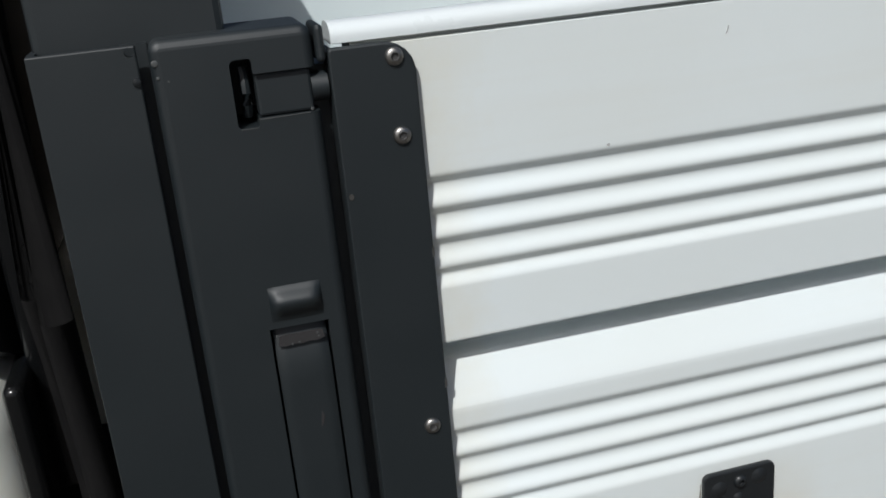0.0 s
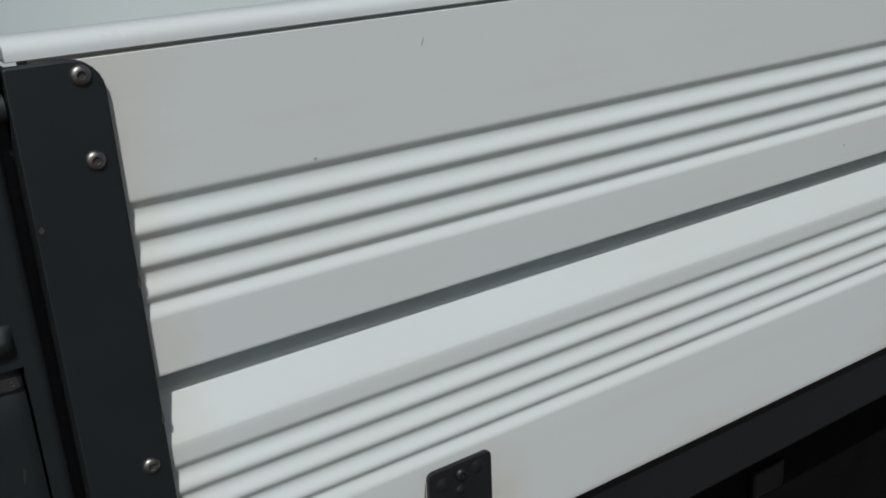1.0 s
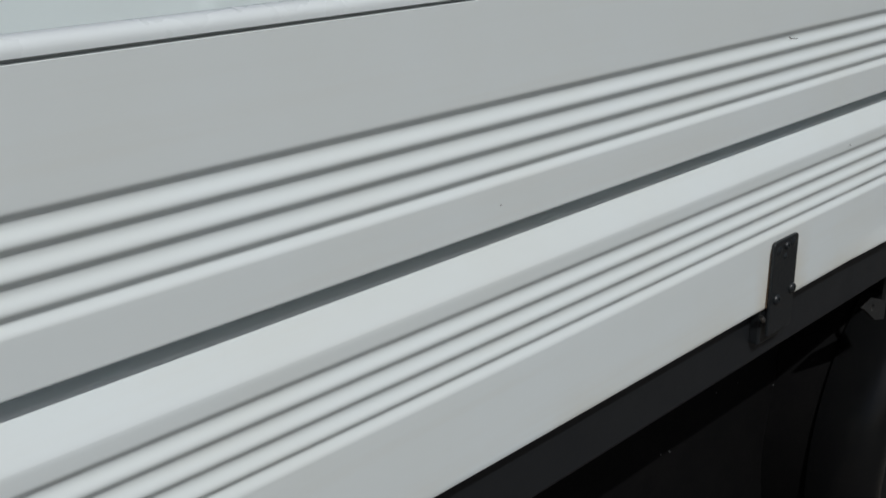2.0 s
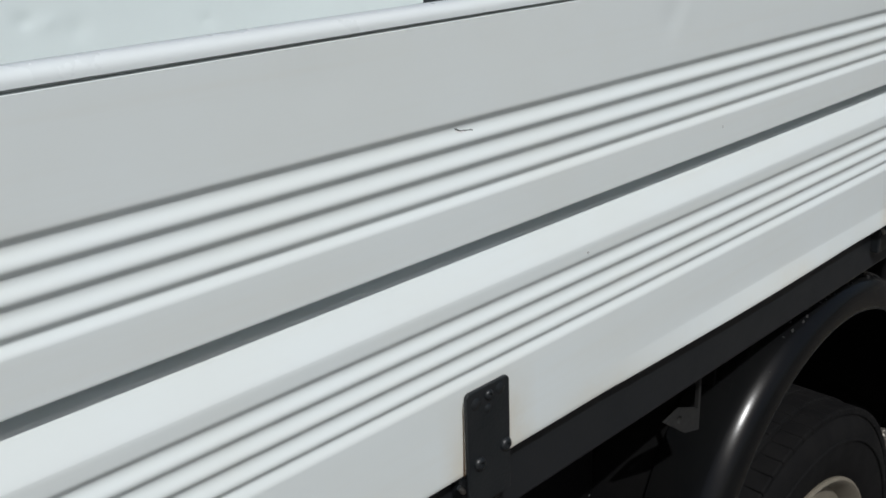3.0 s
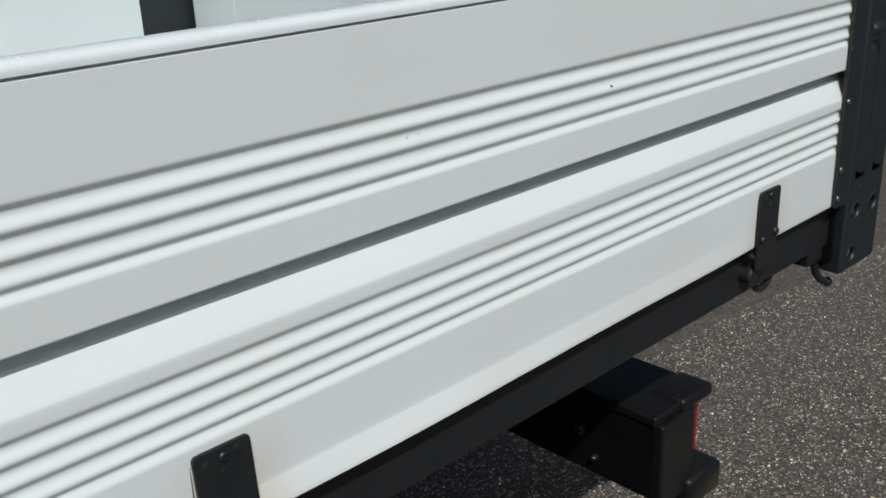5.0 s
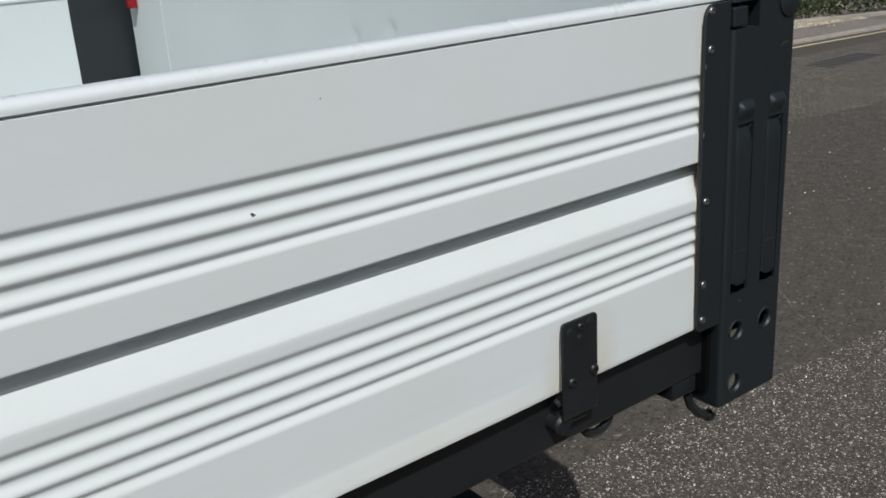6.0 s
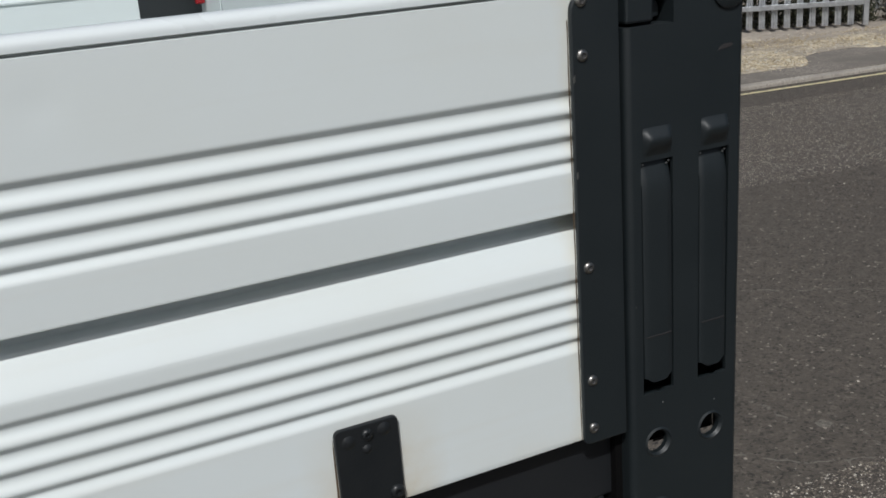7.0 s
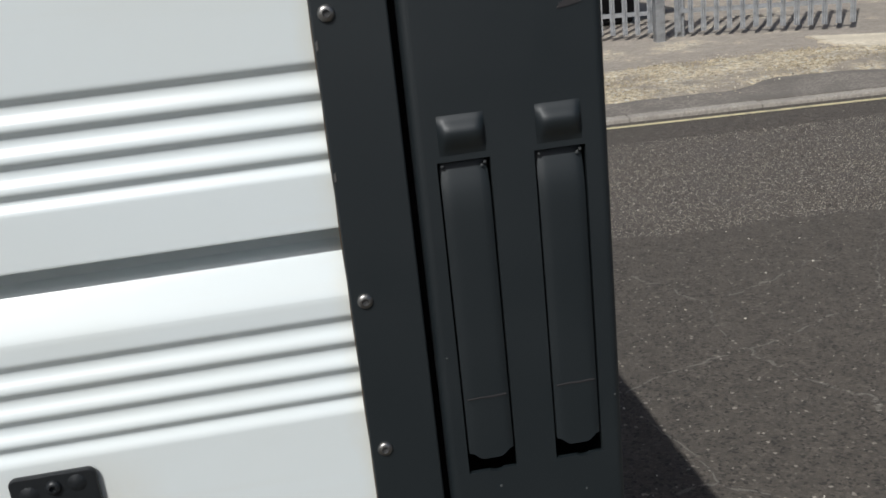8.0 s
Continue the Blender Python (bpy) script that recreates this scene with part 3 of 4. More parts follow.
def knocks():
    """Chips and scratches through the paint."""
    skin = sorted((z, y) for y, z in LOWER + UPPER if y < 0.012)
    heights, depths = [z for z, y in skin], [y for z, y in skin]

    def chip(name, outline, y=None, mat=CHIP_AND_SOCKET):
        """A flake that follows the ribs, or lies at a depth of its own."""
        bm = prism(outline, "y", 0.0, 0.0010)
        for v in bm.verts:
            v.co.y += (float(np.interp(v.co.z, heights, depths)) - 0.00035) if y is None else y
        part(name, lift(bm), mat, SIDE)

    chip("scratch", [(1.0225, 0.2966), (1.0245, 0.2962), (1.028, 0.2942), (1.033, 0.2936), (1.040, 0.2928), (1.041, 0.2921), (1.0405, 0.2918), (1.0385, 0.2924), (1.032, 0.2930), (1.027, 0.2936), (1.0235, 0.2952)])
    # paler lip paints in the white highlight below the scratch
    chip("scratch", [(1.0235, 0.2950), (1.027, 0.2934), (1.032, 0.2928), (1.032, 0.2922), (1.0265, 0.2927), (1.0232, 0.2942)], mat=SCRATCH_HIGHLIGHT)
    for x, z, r in ((2.381, 0.2722, 0.0022), (1.181, 0.1535, 0.0016), (0.117, 0.3045, 0.0012), (0.60, 0.2216, 0.0010), (2.10, 0.2755, 0.0009), (2.114, 0.2765, 0.0008), (1.40, 0.226, 0.0014), (2.45, 0.352, 0.0012), (1.62, 0.345, 0.0014)):
        pts = [(x + r * random.uniform(0.5, 1.1) * math.cos(a), z + r * random.uniform(0.4, 1.0) * math.sin(a)) for a in [k * math.pi / 4 for k in range(8)]]
        chip("chip", pts, mat=CHIP_AND_SOCKET if r > 0.0020 else GRAZE_AND_SHADE)
    chip("scratch", [(0.1905, 0.3615), (0.1910, 0.3605), (0.1896, 0.3570), (0.1891, 0.3571), (0.1902, 0.3600)], mat=GRAZE_AND_SHADE)
    for x, z in ((-0.030, 0.2995), (-0.022, 0.107)):
        pts = [(x + 0.0013 * math.cos(a), z + 0.0018 * math.sin(a)) for a in [k * math.pi / 3 for k in range(6)]]
        chip("chip", pts, -0.0060, STEEL)
    for x, z in ((0.0105, 0.262), (0.0105, 0.183), (2.926, 0.311), (2.926, 0.236)):
        chip("chip", [(x - 0.0007, z - 0.003), (x + 0.0006, z - 0.002), (x + 0.0006, z + 0.003), (x - 0.0006, z + 0.002)], -0.0061, STEEL)


knocks()


def frame_rail():
    rail = part("side_rail", lift(box(-0.17, 3.0, 0.018, 0.09, -0.0765, -0.008, 0.003)), RAIL_BLACK, truck, "black painted steel side rail under the panel")
    # lashing eye below the rearmost hinge
    for k in range(4):
        x = 0.1998 + 0.8438 * k
        part("hinge_bracket", lift(box(x - 0.026, x + 0.024, 0.006, 0.0185, -0.048, -0.004, 0.002)), BLACK_WORN, rail)
    x = 2.731
    part("pivot_boss", lift(lathe([(0.0125, 0.0186), (0.0125, 0.0030), (0.0095, 0.0), (0.004, 0.0)], 18, "y", (x - 0.020, 0, -0.043))), BLACK_WORN, rail, smooth=True)
    ring = [(x + 0.060 + 0.022 * math.cos(a), 0.030, -0.078 + 0.017 * math.sin(a)) for a in [math.pi * 2 * k / 16 for k in range(17)]]
    part("lashing_eye", lift(tube(ring, 0.0055, 8)), BLACK_WORN, rail, smooth=True)
    return rail


frame_rail()


def handle_set(post, x0, x1, z0=0.028, z1=0.236, bulge=0.0235):
    """A sprung latch handle lying in its slot, with a thumb bulge pressed above it."""
    bm = bmesh.new()
    n, m = 18, 10
    rows = []
    for i in range(n + 1):
        s = i / n
        z = z0 + 0.0150 + (z1 - 0.0016 - z0 - 0.0150) * s
        row = []
        for j in range(m + 1):
            w = j / m * 2 - 1
            x = (x0 + x1) / 2 + w * ((x1 - x0) / 2 - 0.0015)
            top = max(0.0, (s - 0.87) / 0.13)
            y = -0.0068 + 0.0058 * top ** 1.8 + 0.0016 * abs(w) ** 8 - 0.0007 * (1 - s)
            notch = min(1.0, max(0.0, (abs(w) - 0.42) / 0.46))
            tongue = 0.0048 * (1 - notch * notch * (3 - 2 * notch)) * max(0.0, 1 - 3 * s)
            row.append(bm.verts.new((x, y, z - tongue)))
        rows.append(row)
    for a, b in zip(rows, rows[1:]):
        for j in range(m):
            bm.faces.new((a[j], a[j + 1], b[j + 1], b[j]))
    geom = bmesh.ops.extrude_face_region(bm, geom=bm.faces[:])
    bmesh.ops.translate(bm, verts=[v for v in geom["geom"] if isinstance(v, bmesh.types.BMVert)], vec=(0, 0.008, 0))
    part("latch_handle", lift(bm), BLACK, post, "black sprung latch handle in its slot", True)
    # thumb bulge: rounded above, running back into the sheet below
    bm = bmesh.new()
    rows = []
    for i in range(13):
        s = i / 12
        row = []
        for j in range(13):
            w = j / 12 * 2 - 1
            side = max(0.0, 1 - abs(w) ** 7) ** 0.8
            up = math.sin(math.pi / 2 * s / 0.60) ** 1.4 if s < 0.60 else (0.5 + 0.5 * math.cos(math.pi * (s - 0.60) / 0.40)) ** 0.85
            row.append(bm.verts.new(((x0 + x1) / 2 + w * ((x1 - x0) / 2 - 0.002), -0.0062 - 0.0062 * side * up, z1 + 0.004 + bulge * s)))
        rows.append(row)
    for a, b in zip(rows, rows[1:]):
        for j in range(12):
            bm.faces.new((a[j], a[j + 1], b[j + 1], b[j]))
    part("thumb_bulge", lift(bm), BLACK, post, smooth=True)
    w = x1 - x0
    low = (0.0088, 0.0102, 0.0096, 0.0105, 0.0098, 0.0106, 0.0096)
    edge = [(x0 + 0.14 * w, z1 - 0.0042), (x0 + 0.86 * w, z1 - 0.0042)] + [(x0 + (0.90 - 0.133 * k) * w, z1 - q) for k, q in enumerate(low)]
    if x0 < 0:
        part("wear_patch", lift(prism(edge, "y", -0.0070, -0.0060)), THUMB_WORN, post, "paint rubbed grey by thumbs")
        for fx, fz in ((0.80, 0.0078), (0.78, 0.0058), (0.34, 0.0098), (0.46, 0.0094), (0.10, 0.0040)):
            part("wear_chip", lift(lathe([(0.0008, 0.0), (0.0006, -0.0005), (0.0001, -0.0006)], 7, "y", (x0 + fx * w, -0.0068, z1 - fz))), SCUFF, post)
        part("wear_mark", lift(prism([(x0 + 0.62 * w, z1 - 0.062), (x0 + 0.66 * w, z1 - 0.052), (x0 + 0.70 * w, z1 - 0.055), (x0 + 0.67 * w, z1 - 0.060)], "y", -0.0075, -0.0068)), WORN_EDGE, post)
    else:
        for fx, fz in ((0.10, 0.0026), (0.90, 0.0030), (0.84, 0.0048)):
            part("wear_chip", lift(lathe([(0.0011, 0.0), (0.0008, -0.0005), (0.0001, -0.0006)], 7, "y", (x0 + fx * w, -0.0040, z1 - fz))), SCUFF, post)
        rag = [(0.10, 0.0), (0.35, 0.0003), (0.62, -0.0002), (0.90, 0.0004), (0.88, 0.0013), (0.60, 0.0010), (0.34, 0.0012), (0.12, 0.0007)]
        part("wear_mark", lift(prism([(x0 + f * w, z0 + 0.0535 + h) for f, h in rag], "y", -0.0079, -0.0070)), WORN_EDGE, post)


def rear_post():
    x0, x1 = 2.9725, 3.0905
    body = box(x0, x1, -0.006, 0.115, -0.123, 0.420, 0.006, 6)
    slots = ((2.9855, 3.0175), (3.0440, 3.0755))
    holes = ((3.0006, -0.0225), (3.0591, -0.0234), (3.0010, -0.094))
    cutters = [box(a, b, -0.02, 0.030, 0.028, 0.236) for a, b in slots]
    cutters += [lathe([(0.0100, -0.02), (0.0100, 0.01)], 20, "y", ((a + b) / 2 + 0.003, 0, 0.0366)) for a, b in slots]
    cutters += [box(x0 + 0.004, x1 - 0.004, -0.0025, 0.111, 0.014, 0.300)]
    cutters += [lathe([(0.0118, -0.03), (0.0118, 0.06)], 24, "y", (cx, 0, cz)) for cx, cz in holes]
    cutters += [box(x0 + 0.005, x1 - 0.005, -0.0025, 0.20, -0.20, 0.010), box(x0 + 0.005, x1 + 0.02, 0.022, 0.20, -0.20, 0.010)]
    cutters += [box(2.965, 3.0185, -0.02, 0.05, 0.3435, 0.3730)]
    post = part("rear_corner_post", lift(cut(body, cutters)), BLACK, truck, "black powder-coated rear corner post with two latch handles")
    for a, b in slots:
        handle_set(post, a, b)
    for cx, cz in holes:
        part("hole_collar", lift(lathe([(0.0108, -0.0045), (0.0128, -0.0072), (0.0150, -0.0058), (0.0119, -0.0015), (0.0116, 0.0008)], 24, "y", (cx, 0, cz), True)), BLACK, post, smooth=True)
    part("latch_bolt", lift(box(2.9745, 3.0005, -0.0045, 0.020, 0.3460, 0.3680, 0.002)), BLACK, post)
    part("latch_hook", lift(prism([(3.0040, 0.3460), (3.0165, 0.3480), (3.0165, 0.3560), (3.0075, 0.3700), (3.0040, 0.3700)], "y", 0.010, 0.020, 0.0015)), BLACK, post)
    part("cover_disc", lift(lathe([(0.0175, 0.0), (0.0175, -0.0080), (0.0160, -0.0092), (0.001, -0.0092)], 28, "y", (3.073, 0, 0.366))), BLACK, post, "round black latch cover", True)
    for fx, fz, fr in ((3.0057, 0.0155, 0.0011), (3.0858, 0.0680, 0.0009), (3.0630, 0.0020, 0.0008), (2.9790, 0.1120, 0.0007)):
        part("paint_chip", lift(lathe([(fr, 0.0), (fr * 0.7, -0.0005), (0.0001, -0.0006)], 7, "y", (fx, -0.0060, fz))), SCUFF, post)
    part("scuff", lift(prism([(3.0630, 0.3160), (3.0700, 0.3170), (3.0775, 0.3185), (3.0760, 0.3212), (3.0680, 0.3205), (3.0645, 0.3190)], "y", -0.0065, -0.0058)), WORN_EDGE, post)
    # two added plates hide the sunlit road, so the holes look dark above
    part("hole_blind", lift(box(2.978, 3.0838, 0.044, 0.047, -0.054, 0.0095)), UNDER, post)
    part("side_hole_blind", lift(prism([(0.024, 0.0095), (0.024, -0.046), (0.114, -0.107), (0.114, 0.0095)], "x", 3.0842, 3.0868)), BLACK, post)
    # added black strip: stands in for the shade deep in the gap
    part("gap_shade_strip", lift(box(2.9655, 2.976, 0.010, 0.06, -0.10, 0.372)), UNDER, post)
    part("foot_bracket", lift(box(2.915, 2.960, 0.02, 0.08, -0.100, -0.0767, 0.003)), BLACK_WORN, post)
    part("rope_hook", lift(tube([(2.955, 0.03, -0.106), (2.960, 0.028, -0.123), (2.972, 0.024, -0.138), (2.985, 0.020, -0.144)], 0.0062, 8)), BLACK_WORN, post, smooth=True)
    part("hook_ball", lift(lathe([(0.001, -0.008), (0.006, -0.006), (0.0085, 0.0), (0.006, 0.006), (0.001, 0.008)], 14, "y", (2.987, 0.020, -0.145))), BLACK_WORN, post, smooth=True)
    return post


rear_post()


def front_post():
    x0, x1 = -0.1175, -0.0395
    body = prism(rounded(x0, x1, -0.123, 0.3895, (0.003, 0.003, 0.006, 0.006), 8), "y", -0.006, 0.046, 0.0052, 6)
    cutters = [box(-0.0820, -0.0505, -0.02, 0.03, 0.028, 0.2348), box(-0.071, -0.03, -0.02, 0.034, 0.3465, 0.3685)]
    slot = prism(rounded(-0.0812, -0.0705, 0.3425, 0.3762, (0.002, 0.002, 0.002, 0.003)), "y", -0.02, 0.036)
    post = part("front_corner_post", lift(cut(body, cutters + [slot])), BLACK, truck, "black powder-coated front corner post with a latch handle")
    handle_set(post, -0.0820, -0.0505, 0.028, 0.2348, 0.0195)
    part("latch_plate", lift(box(-0.0700, -0.0425, -0.0035, 0.012, 0.3470, 0.3680, 0.0015)), BLACK, post)
    part("latch_bolt", lift(tube([(-0.0425, 0.003, 0.3575), (-0.034, 0.003, 0.3575)], 0.0075, 14)), BLACK, post, smooth=True)
    part("latch_hook", lift(tube([(-0.0750, 0.006, 0.347), (-0.0748, 0.0035, 0.353), (-0.0746, 0.003, 0.3585), (-0.0748, 0.0035, 0.364), (-0.0750, 0.006, 0.371)], 0.0026, 8)), BLACK, post, smooth=True)
    part("wear_edge", lift(prism([(-0.0705, 0.3458), (-0.0450, 0.3462), (-0.0450, 0.3467), (-0.0560, 0.3465), (-0.0705, 0.3466)], "y", -0.0063, -0.0058)), SCUFF, post, "bare worn edge under the latch")
    part("wear_edge", lift(prism([(-0.0800, 0.3420), (-0.0715, 0.3419), (-0.0712, 0.3424), (-0.0800, 0.3425)], "y", -0.0063, -0.0058)), SCUFF, post)
    for x, z, r in ((-0.1150, 0.3790, 0.0018), (-0.1146, 0.3720, 0.0010), (-0.1100, 0.3700, 0.0008), (-0.0440, 0.3480, 0.0010)):
        part("wear_chip", lift(lathe([(r, 0.0), (r * 0.7, -0.0003), (r * 0.1, -0.0004)], 7, "y", (x, -0.0058, z))), SCUFF, post)
    part("keeper_tab", lift(box(-0.0385, -0.0340, -0.0065, 0.024, 0.370, 0.3885, 0.0022, 3)), BLACK, post)
    # shade between post and end plate put in as a black strip
    part("gap_shade_strip", lift(box(-0.042, -0.0305, 0.010, 0.04, -0.10, 0.367)), BLACK, post)
    wing = part("front_wing_plate", lift(cut(box(-0.1715, -0.1225, -0.005, 0.0, -0.123, 0.3885, 0.0008), [lathe([(0.0024, -0.02), (0.0024, 0.02)], 14, "y", (-0.1255, 0, 0.3855))])), BLACK, truck, "flat black steel closing plate beside the post")
    part("plate_return", lift(box(-0.1715, -0.1680, 0.0005, 0.06, -0.123, 0.3885)), BLACK, wing)
    # added dark strip gives the groove its shade, also behind the small hole
    part("groove_shade_strip", lift(box(-0.130, -0.1176, 0.0085, 0.0115, -0.123, 0.3880)), BLACK, wing)
    part("rivet", lift(lathe([(0.0022, 0.0), (0.0020, -0.0012), (0.0005, -0.0016)], 12, "y", (-0.1245, -0.005, 0.3715))), BLACK_WORN, wing, smooth=True)
    part("headboard", lift(box(-0.170, -0.0795, 0.012, 2.05, -0.01, 0.87, 0.004)), BLACK, truck, "tall black steel headboard behind the cab")
    return post


front_post()


def dented(x, z):
    """Knocks from loads on the inside of the far panel."""
    y = 0.0015 * noise.noise((x * 3.0, z * 4.0, 7.0))
    for cx, cz, r, h in DENTS:
        q = ((x - cx) ** 2 + (z - cz) ** 2) / (r * r)
        y += h * math.exp(-q)
    return y


DENTS = [(1.52, 0.185, 0.020, 0.006), (1.58, 0.175, 0.018, -0.004), (1.66, 0.150, 0.030, 0.005), (2.05, 0.13, 0.02, 0.004), (0.62, 0.25, 0.03, 0.004), (2.5, 0.17, 0.025, 0.005)]


def sheet(x0, x1, z0, z1, nx, nz, depth, thick):
    """A dented sheet with a back, standing across y."""
    bm = bmesh.new()
    rows = [[bm.verts.new((x0 + (x1 - x0) * i / nx, depth(x0 + (x1 - x0) * i / nx, z0 + (z1 - z0) * j / nz), z0 + (z1 - z0) * j / nz)) for j in range(nz + 1)] for i in range(nx + 1)]
    for a, b in zip(rows, rows[1:]):
        for j in range(nz):
            bm.faces.new((a[j], b[j], b[j + 1], a[j + 1]))
    back = bmesh.ops.extrude_face_region(bm, geom=bm.faces[:])
    for v in back["geom"]:
        if isinstance(v, bmesh.types.BMVert):
            v.co.y = thick
    return bm


def rest_of_bed():
    part("deck", lift(box(-0.08, 3.0, 0.04, 2.05, -0.05, -0.004)), DECK, truck, "pale grey load deck lit by the sun")
    bm = sheet(-0.02, 2.95, -0.03, 0.325, 240, 40, dented, 0.03)
    bmesh.ops.translate(bm, verts=bm.verts, vec=(0, 2.065, 0))
    far = part("far_side_panel", lift(bm), INNER_WHITE, truck, "plain white inside of the opposite dropside, dented by loads", True)
    part("top_rail", lift(extruded([(2.060, 0.3255), (2.059, 0.330), (2.063, 0.337), (2.070, 0.340), (2.086, 0.340), (2.096, 0.335), (2.098, 0.330), (2.097, 0.3255)], -0.03, 2.955, 2)), INNER_WHITE, far, smooth=True)
    part("far_rear_post", lift(box(2.914, 3.092, 2.064, 2.13, -0.123, 0.37, 0.005)), BLACK, truck, "black rear corner post across the bed")
    part("far_front_post", lift(box(-0.1175, -0.0395, 2.045, 2.12, -0.123, 0.36, 0.005)), BLACK, truck)
    part("far_side_rail", lift(box(-0.17, 3.0, 2.02, 2.09, -0.082, -0.052, 0.003)), BLACK, truck)

    def knocked(y, z):
        q = 0.0012 * noise.noise((y * 3.0, z * 4.0, 3.0))
        for cy, cz, r, h in ((1.30, 0.17, 0.022, 0.006), (1.42, 0.12, 0.03, -0.003), (0.92, 0.27, 0.012, 0.004), (0.80, 0.29, 0.012, 0.004)):
            q += h * math.exp(-((y - cy) ** 2 + (z - cz) ** 2) / (r * r))
        return q

    bm = sheet(0.116, 2.039, 0.0, 0.3765, 160, 40, knocked, 0.03)
    for v in bm.verts:
        v.co = Vector((3.080 + v.co.y, v.co.x, v.co.z))
    gate = part("tailgate", lift(bm), INNER_WHITE, truck, "white tailgate seen from inside, lightly dented", True)
    part("top_rail", lift(box(3.076, 3.114, 0.116, 2.039, 0.377, 0.400, 0.006, 3)), INNER_WHITE, gate)
    part("gate_edge_plate", lift(box(3.0762, 3.0785, 1.82, 2.039, 0.0, 0.3765, 0.0005)), INNER_WHITE, gate, "flat white edge plate of the tailgate")
    part("rear_rail", lift(box(2.93, 2.965, 0.14, 2.04, -0.10, -0.01, 0.003)), BLACK, truck)
    part("rear_lamp", lift(box(3.050, 3.0740, 1.975, 1.998, 0.285, 0.40, 0.004)), RED, truck, "small red marker lamp")
    for x in (0.4, 1.0, 1.6, 2.2, 2.8):
        part("cross_bearer", lift(box(x - 0.03, x + 0.03, 0.0905, 2.019, -0.13, -0.051, 0.003)), UNDER, truck)
    for y in (0.60, 1.40):
        part("chassis_rail", lift(box(-1.4, 2.63, y, y + 0.07, -0.33, -0.131, 0.004)), UNDER, truck)
    # made-up box and catch: they keep the space under the bed black
    dark_box = part("underbed_dark_box", lift(box(0.25, 1.50, 0.22, 0.58, -0.80, -0.135, 0.02, 3)), UNDER, truck, "black box added to fill the dark space under the bed ahead of the wheel", True)
    part("dark_box_catch", lift(box(0.80, 0.86, 0.210, 0.220, -0.34, -0.30, 0.003)), BLACK_WORN, dark_box)
    part("splash_board", lift(box(1.595, 1.600, 0.10, 0.60, -0.36, -0.10)), UNDER, truck)
    part("guard_stay", lift(box(2.040, 2.092, 0.060, 0.068, -0.170, -0.0767, 0.003)), UNDER, truck, "short black stay between the side rail and the mudguard")
    part("frame_bracket", lift(cut(prism([(1.410, -0.145), (1.443, -0.139), (1.482, -0.155), (1.482, -0.0766), (1.487, -0.0766), (1.487, -0.187), (1.455, -0.178)], "y", 0.056, 0.061), [lathe([(0.0055, 0.03), (0.0055, 0.09)], 14, "y", (1.440, 0, -0.153))])), BRACKET, truck, "dusty steel bracket with a bolt hole below the side rail")
    rnd = random.Random(8)
    fleck = mesh_of("mud_fleck", lathe([(0.0016, 0.0), (0.0011, -0.0006), (0.0002, -0.0008)], 6), SCUFF)
    for _ in range(9):
        part("mud_fleck", fleck, None, dark_box).location = (rnd.uniform(1.15, 1.48), 0.2195, BED + rnd.uniform(-0.40, -0.20))


rest_of_bed()
HUB = Vector((1.826, 0.04, 0.350))


def wheel(x0, y0, side):
    hub = part("wheel", lathe([(0.208, 0.03), (0.222, 0.006), (0.230, 0.0015), (0.235, 0.004), (0.235, 0.012), (0.226, 0.024), (0.212, 0.09), (0.204, 0.16)], 56, "y"), RIM, truck, "dirty cream-painted steel wheel", True)
    prof = [(0.222, 0.018), (0.233, 0.009), (0.252, 0.001), (0.284, -0.003), (0.315, 0.0), (0.334, 0.008), (0.346, 0.018), (0.351, 0.032), (0.353, 0.06), (0.354, 0.095), (0.353, 0.13), (0.351, 0.158), (0.346, 0.172), (0.334, 0.182), (0.315, 0.19), (0.284, 0.193), (0.252, 0.189), (0.222, 0.17)]
    tyre = part("tyre", lathe(prof, 84, "y", closed=True), RUBBER, hub, "worn black tyre", True)
    part("sidewall_rib", lathe([(0.2995, -0.0030), (0.3010, -0.0048), (0.3040, -0.0048), (0.3055, -0.0015)], 84, "y", closed=True), RUBBER, tyre, smooth=True)
    blocks = bmesh.new()
    for k in range(70):
        a = 2 * math.pi * k / 70
        for h0, h1, top in ((0.010, 0.050, 0.3535), (0.054, 0.090, 0.3562), (0.095, 0.131, 0.3562), (0.136, 0.178, 0.3535)):
            b2 = box(-0.0154, 0.0154, h0, h1, 0.340, top, 0.0030, 2)
            bmesh.ops.rotate(b2, verts=b2.verts, cent=(0, 0, 0), matrix=Matrix.Rotation(a + h0 * 0.6, 3, "Y"))
            joined(blocks, b2)
    part("tread", blocks, RUBBER, tyre)
    part("disc", lathe([(0.2075, 0.075), (0.196, 0.080), (0.150, 0.050), (0.098, 0.040), (0.095, 0.0), (0.078, -0.012), (0.001, -0.012)], 44, "y"), RIM, hub, smooth=True)
    for k in range(6):
        a = 2 * math.pi * k / 6
        nut = part("wheel_nut", lathe([(0.015, 0.055), (0.015, 0.026), (0.010, 0.020), (0.001, 0.020)], 6, "y"), STEEL, hub)
        nut.location = (0.122 * math.cos(a), 0.0, 0.122 * math.sin(a))
    hub.matrix_world = pose(x0, y0, HUB.z, 0, 0, 0 if side > 0 else 180) @ Matrix.Scale(HUB.z / 0.3562, 4)


wheel(HUB.x, HUB.y, 1)
wheel(HUB.x, 2.01, -1)
wheel(-1.15, 0.27, 1)
wheel(-1.15, 1.78, -1)
part("axle", tube([(-1.15, 0.45, HUB.z), (-1.15, 1.6, HUB.z)], 0.05, 16), UNDER, truck, smooth=True)
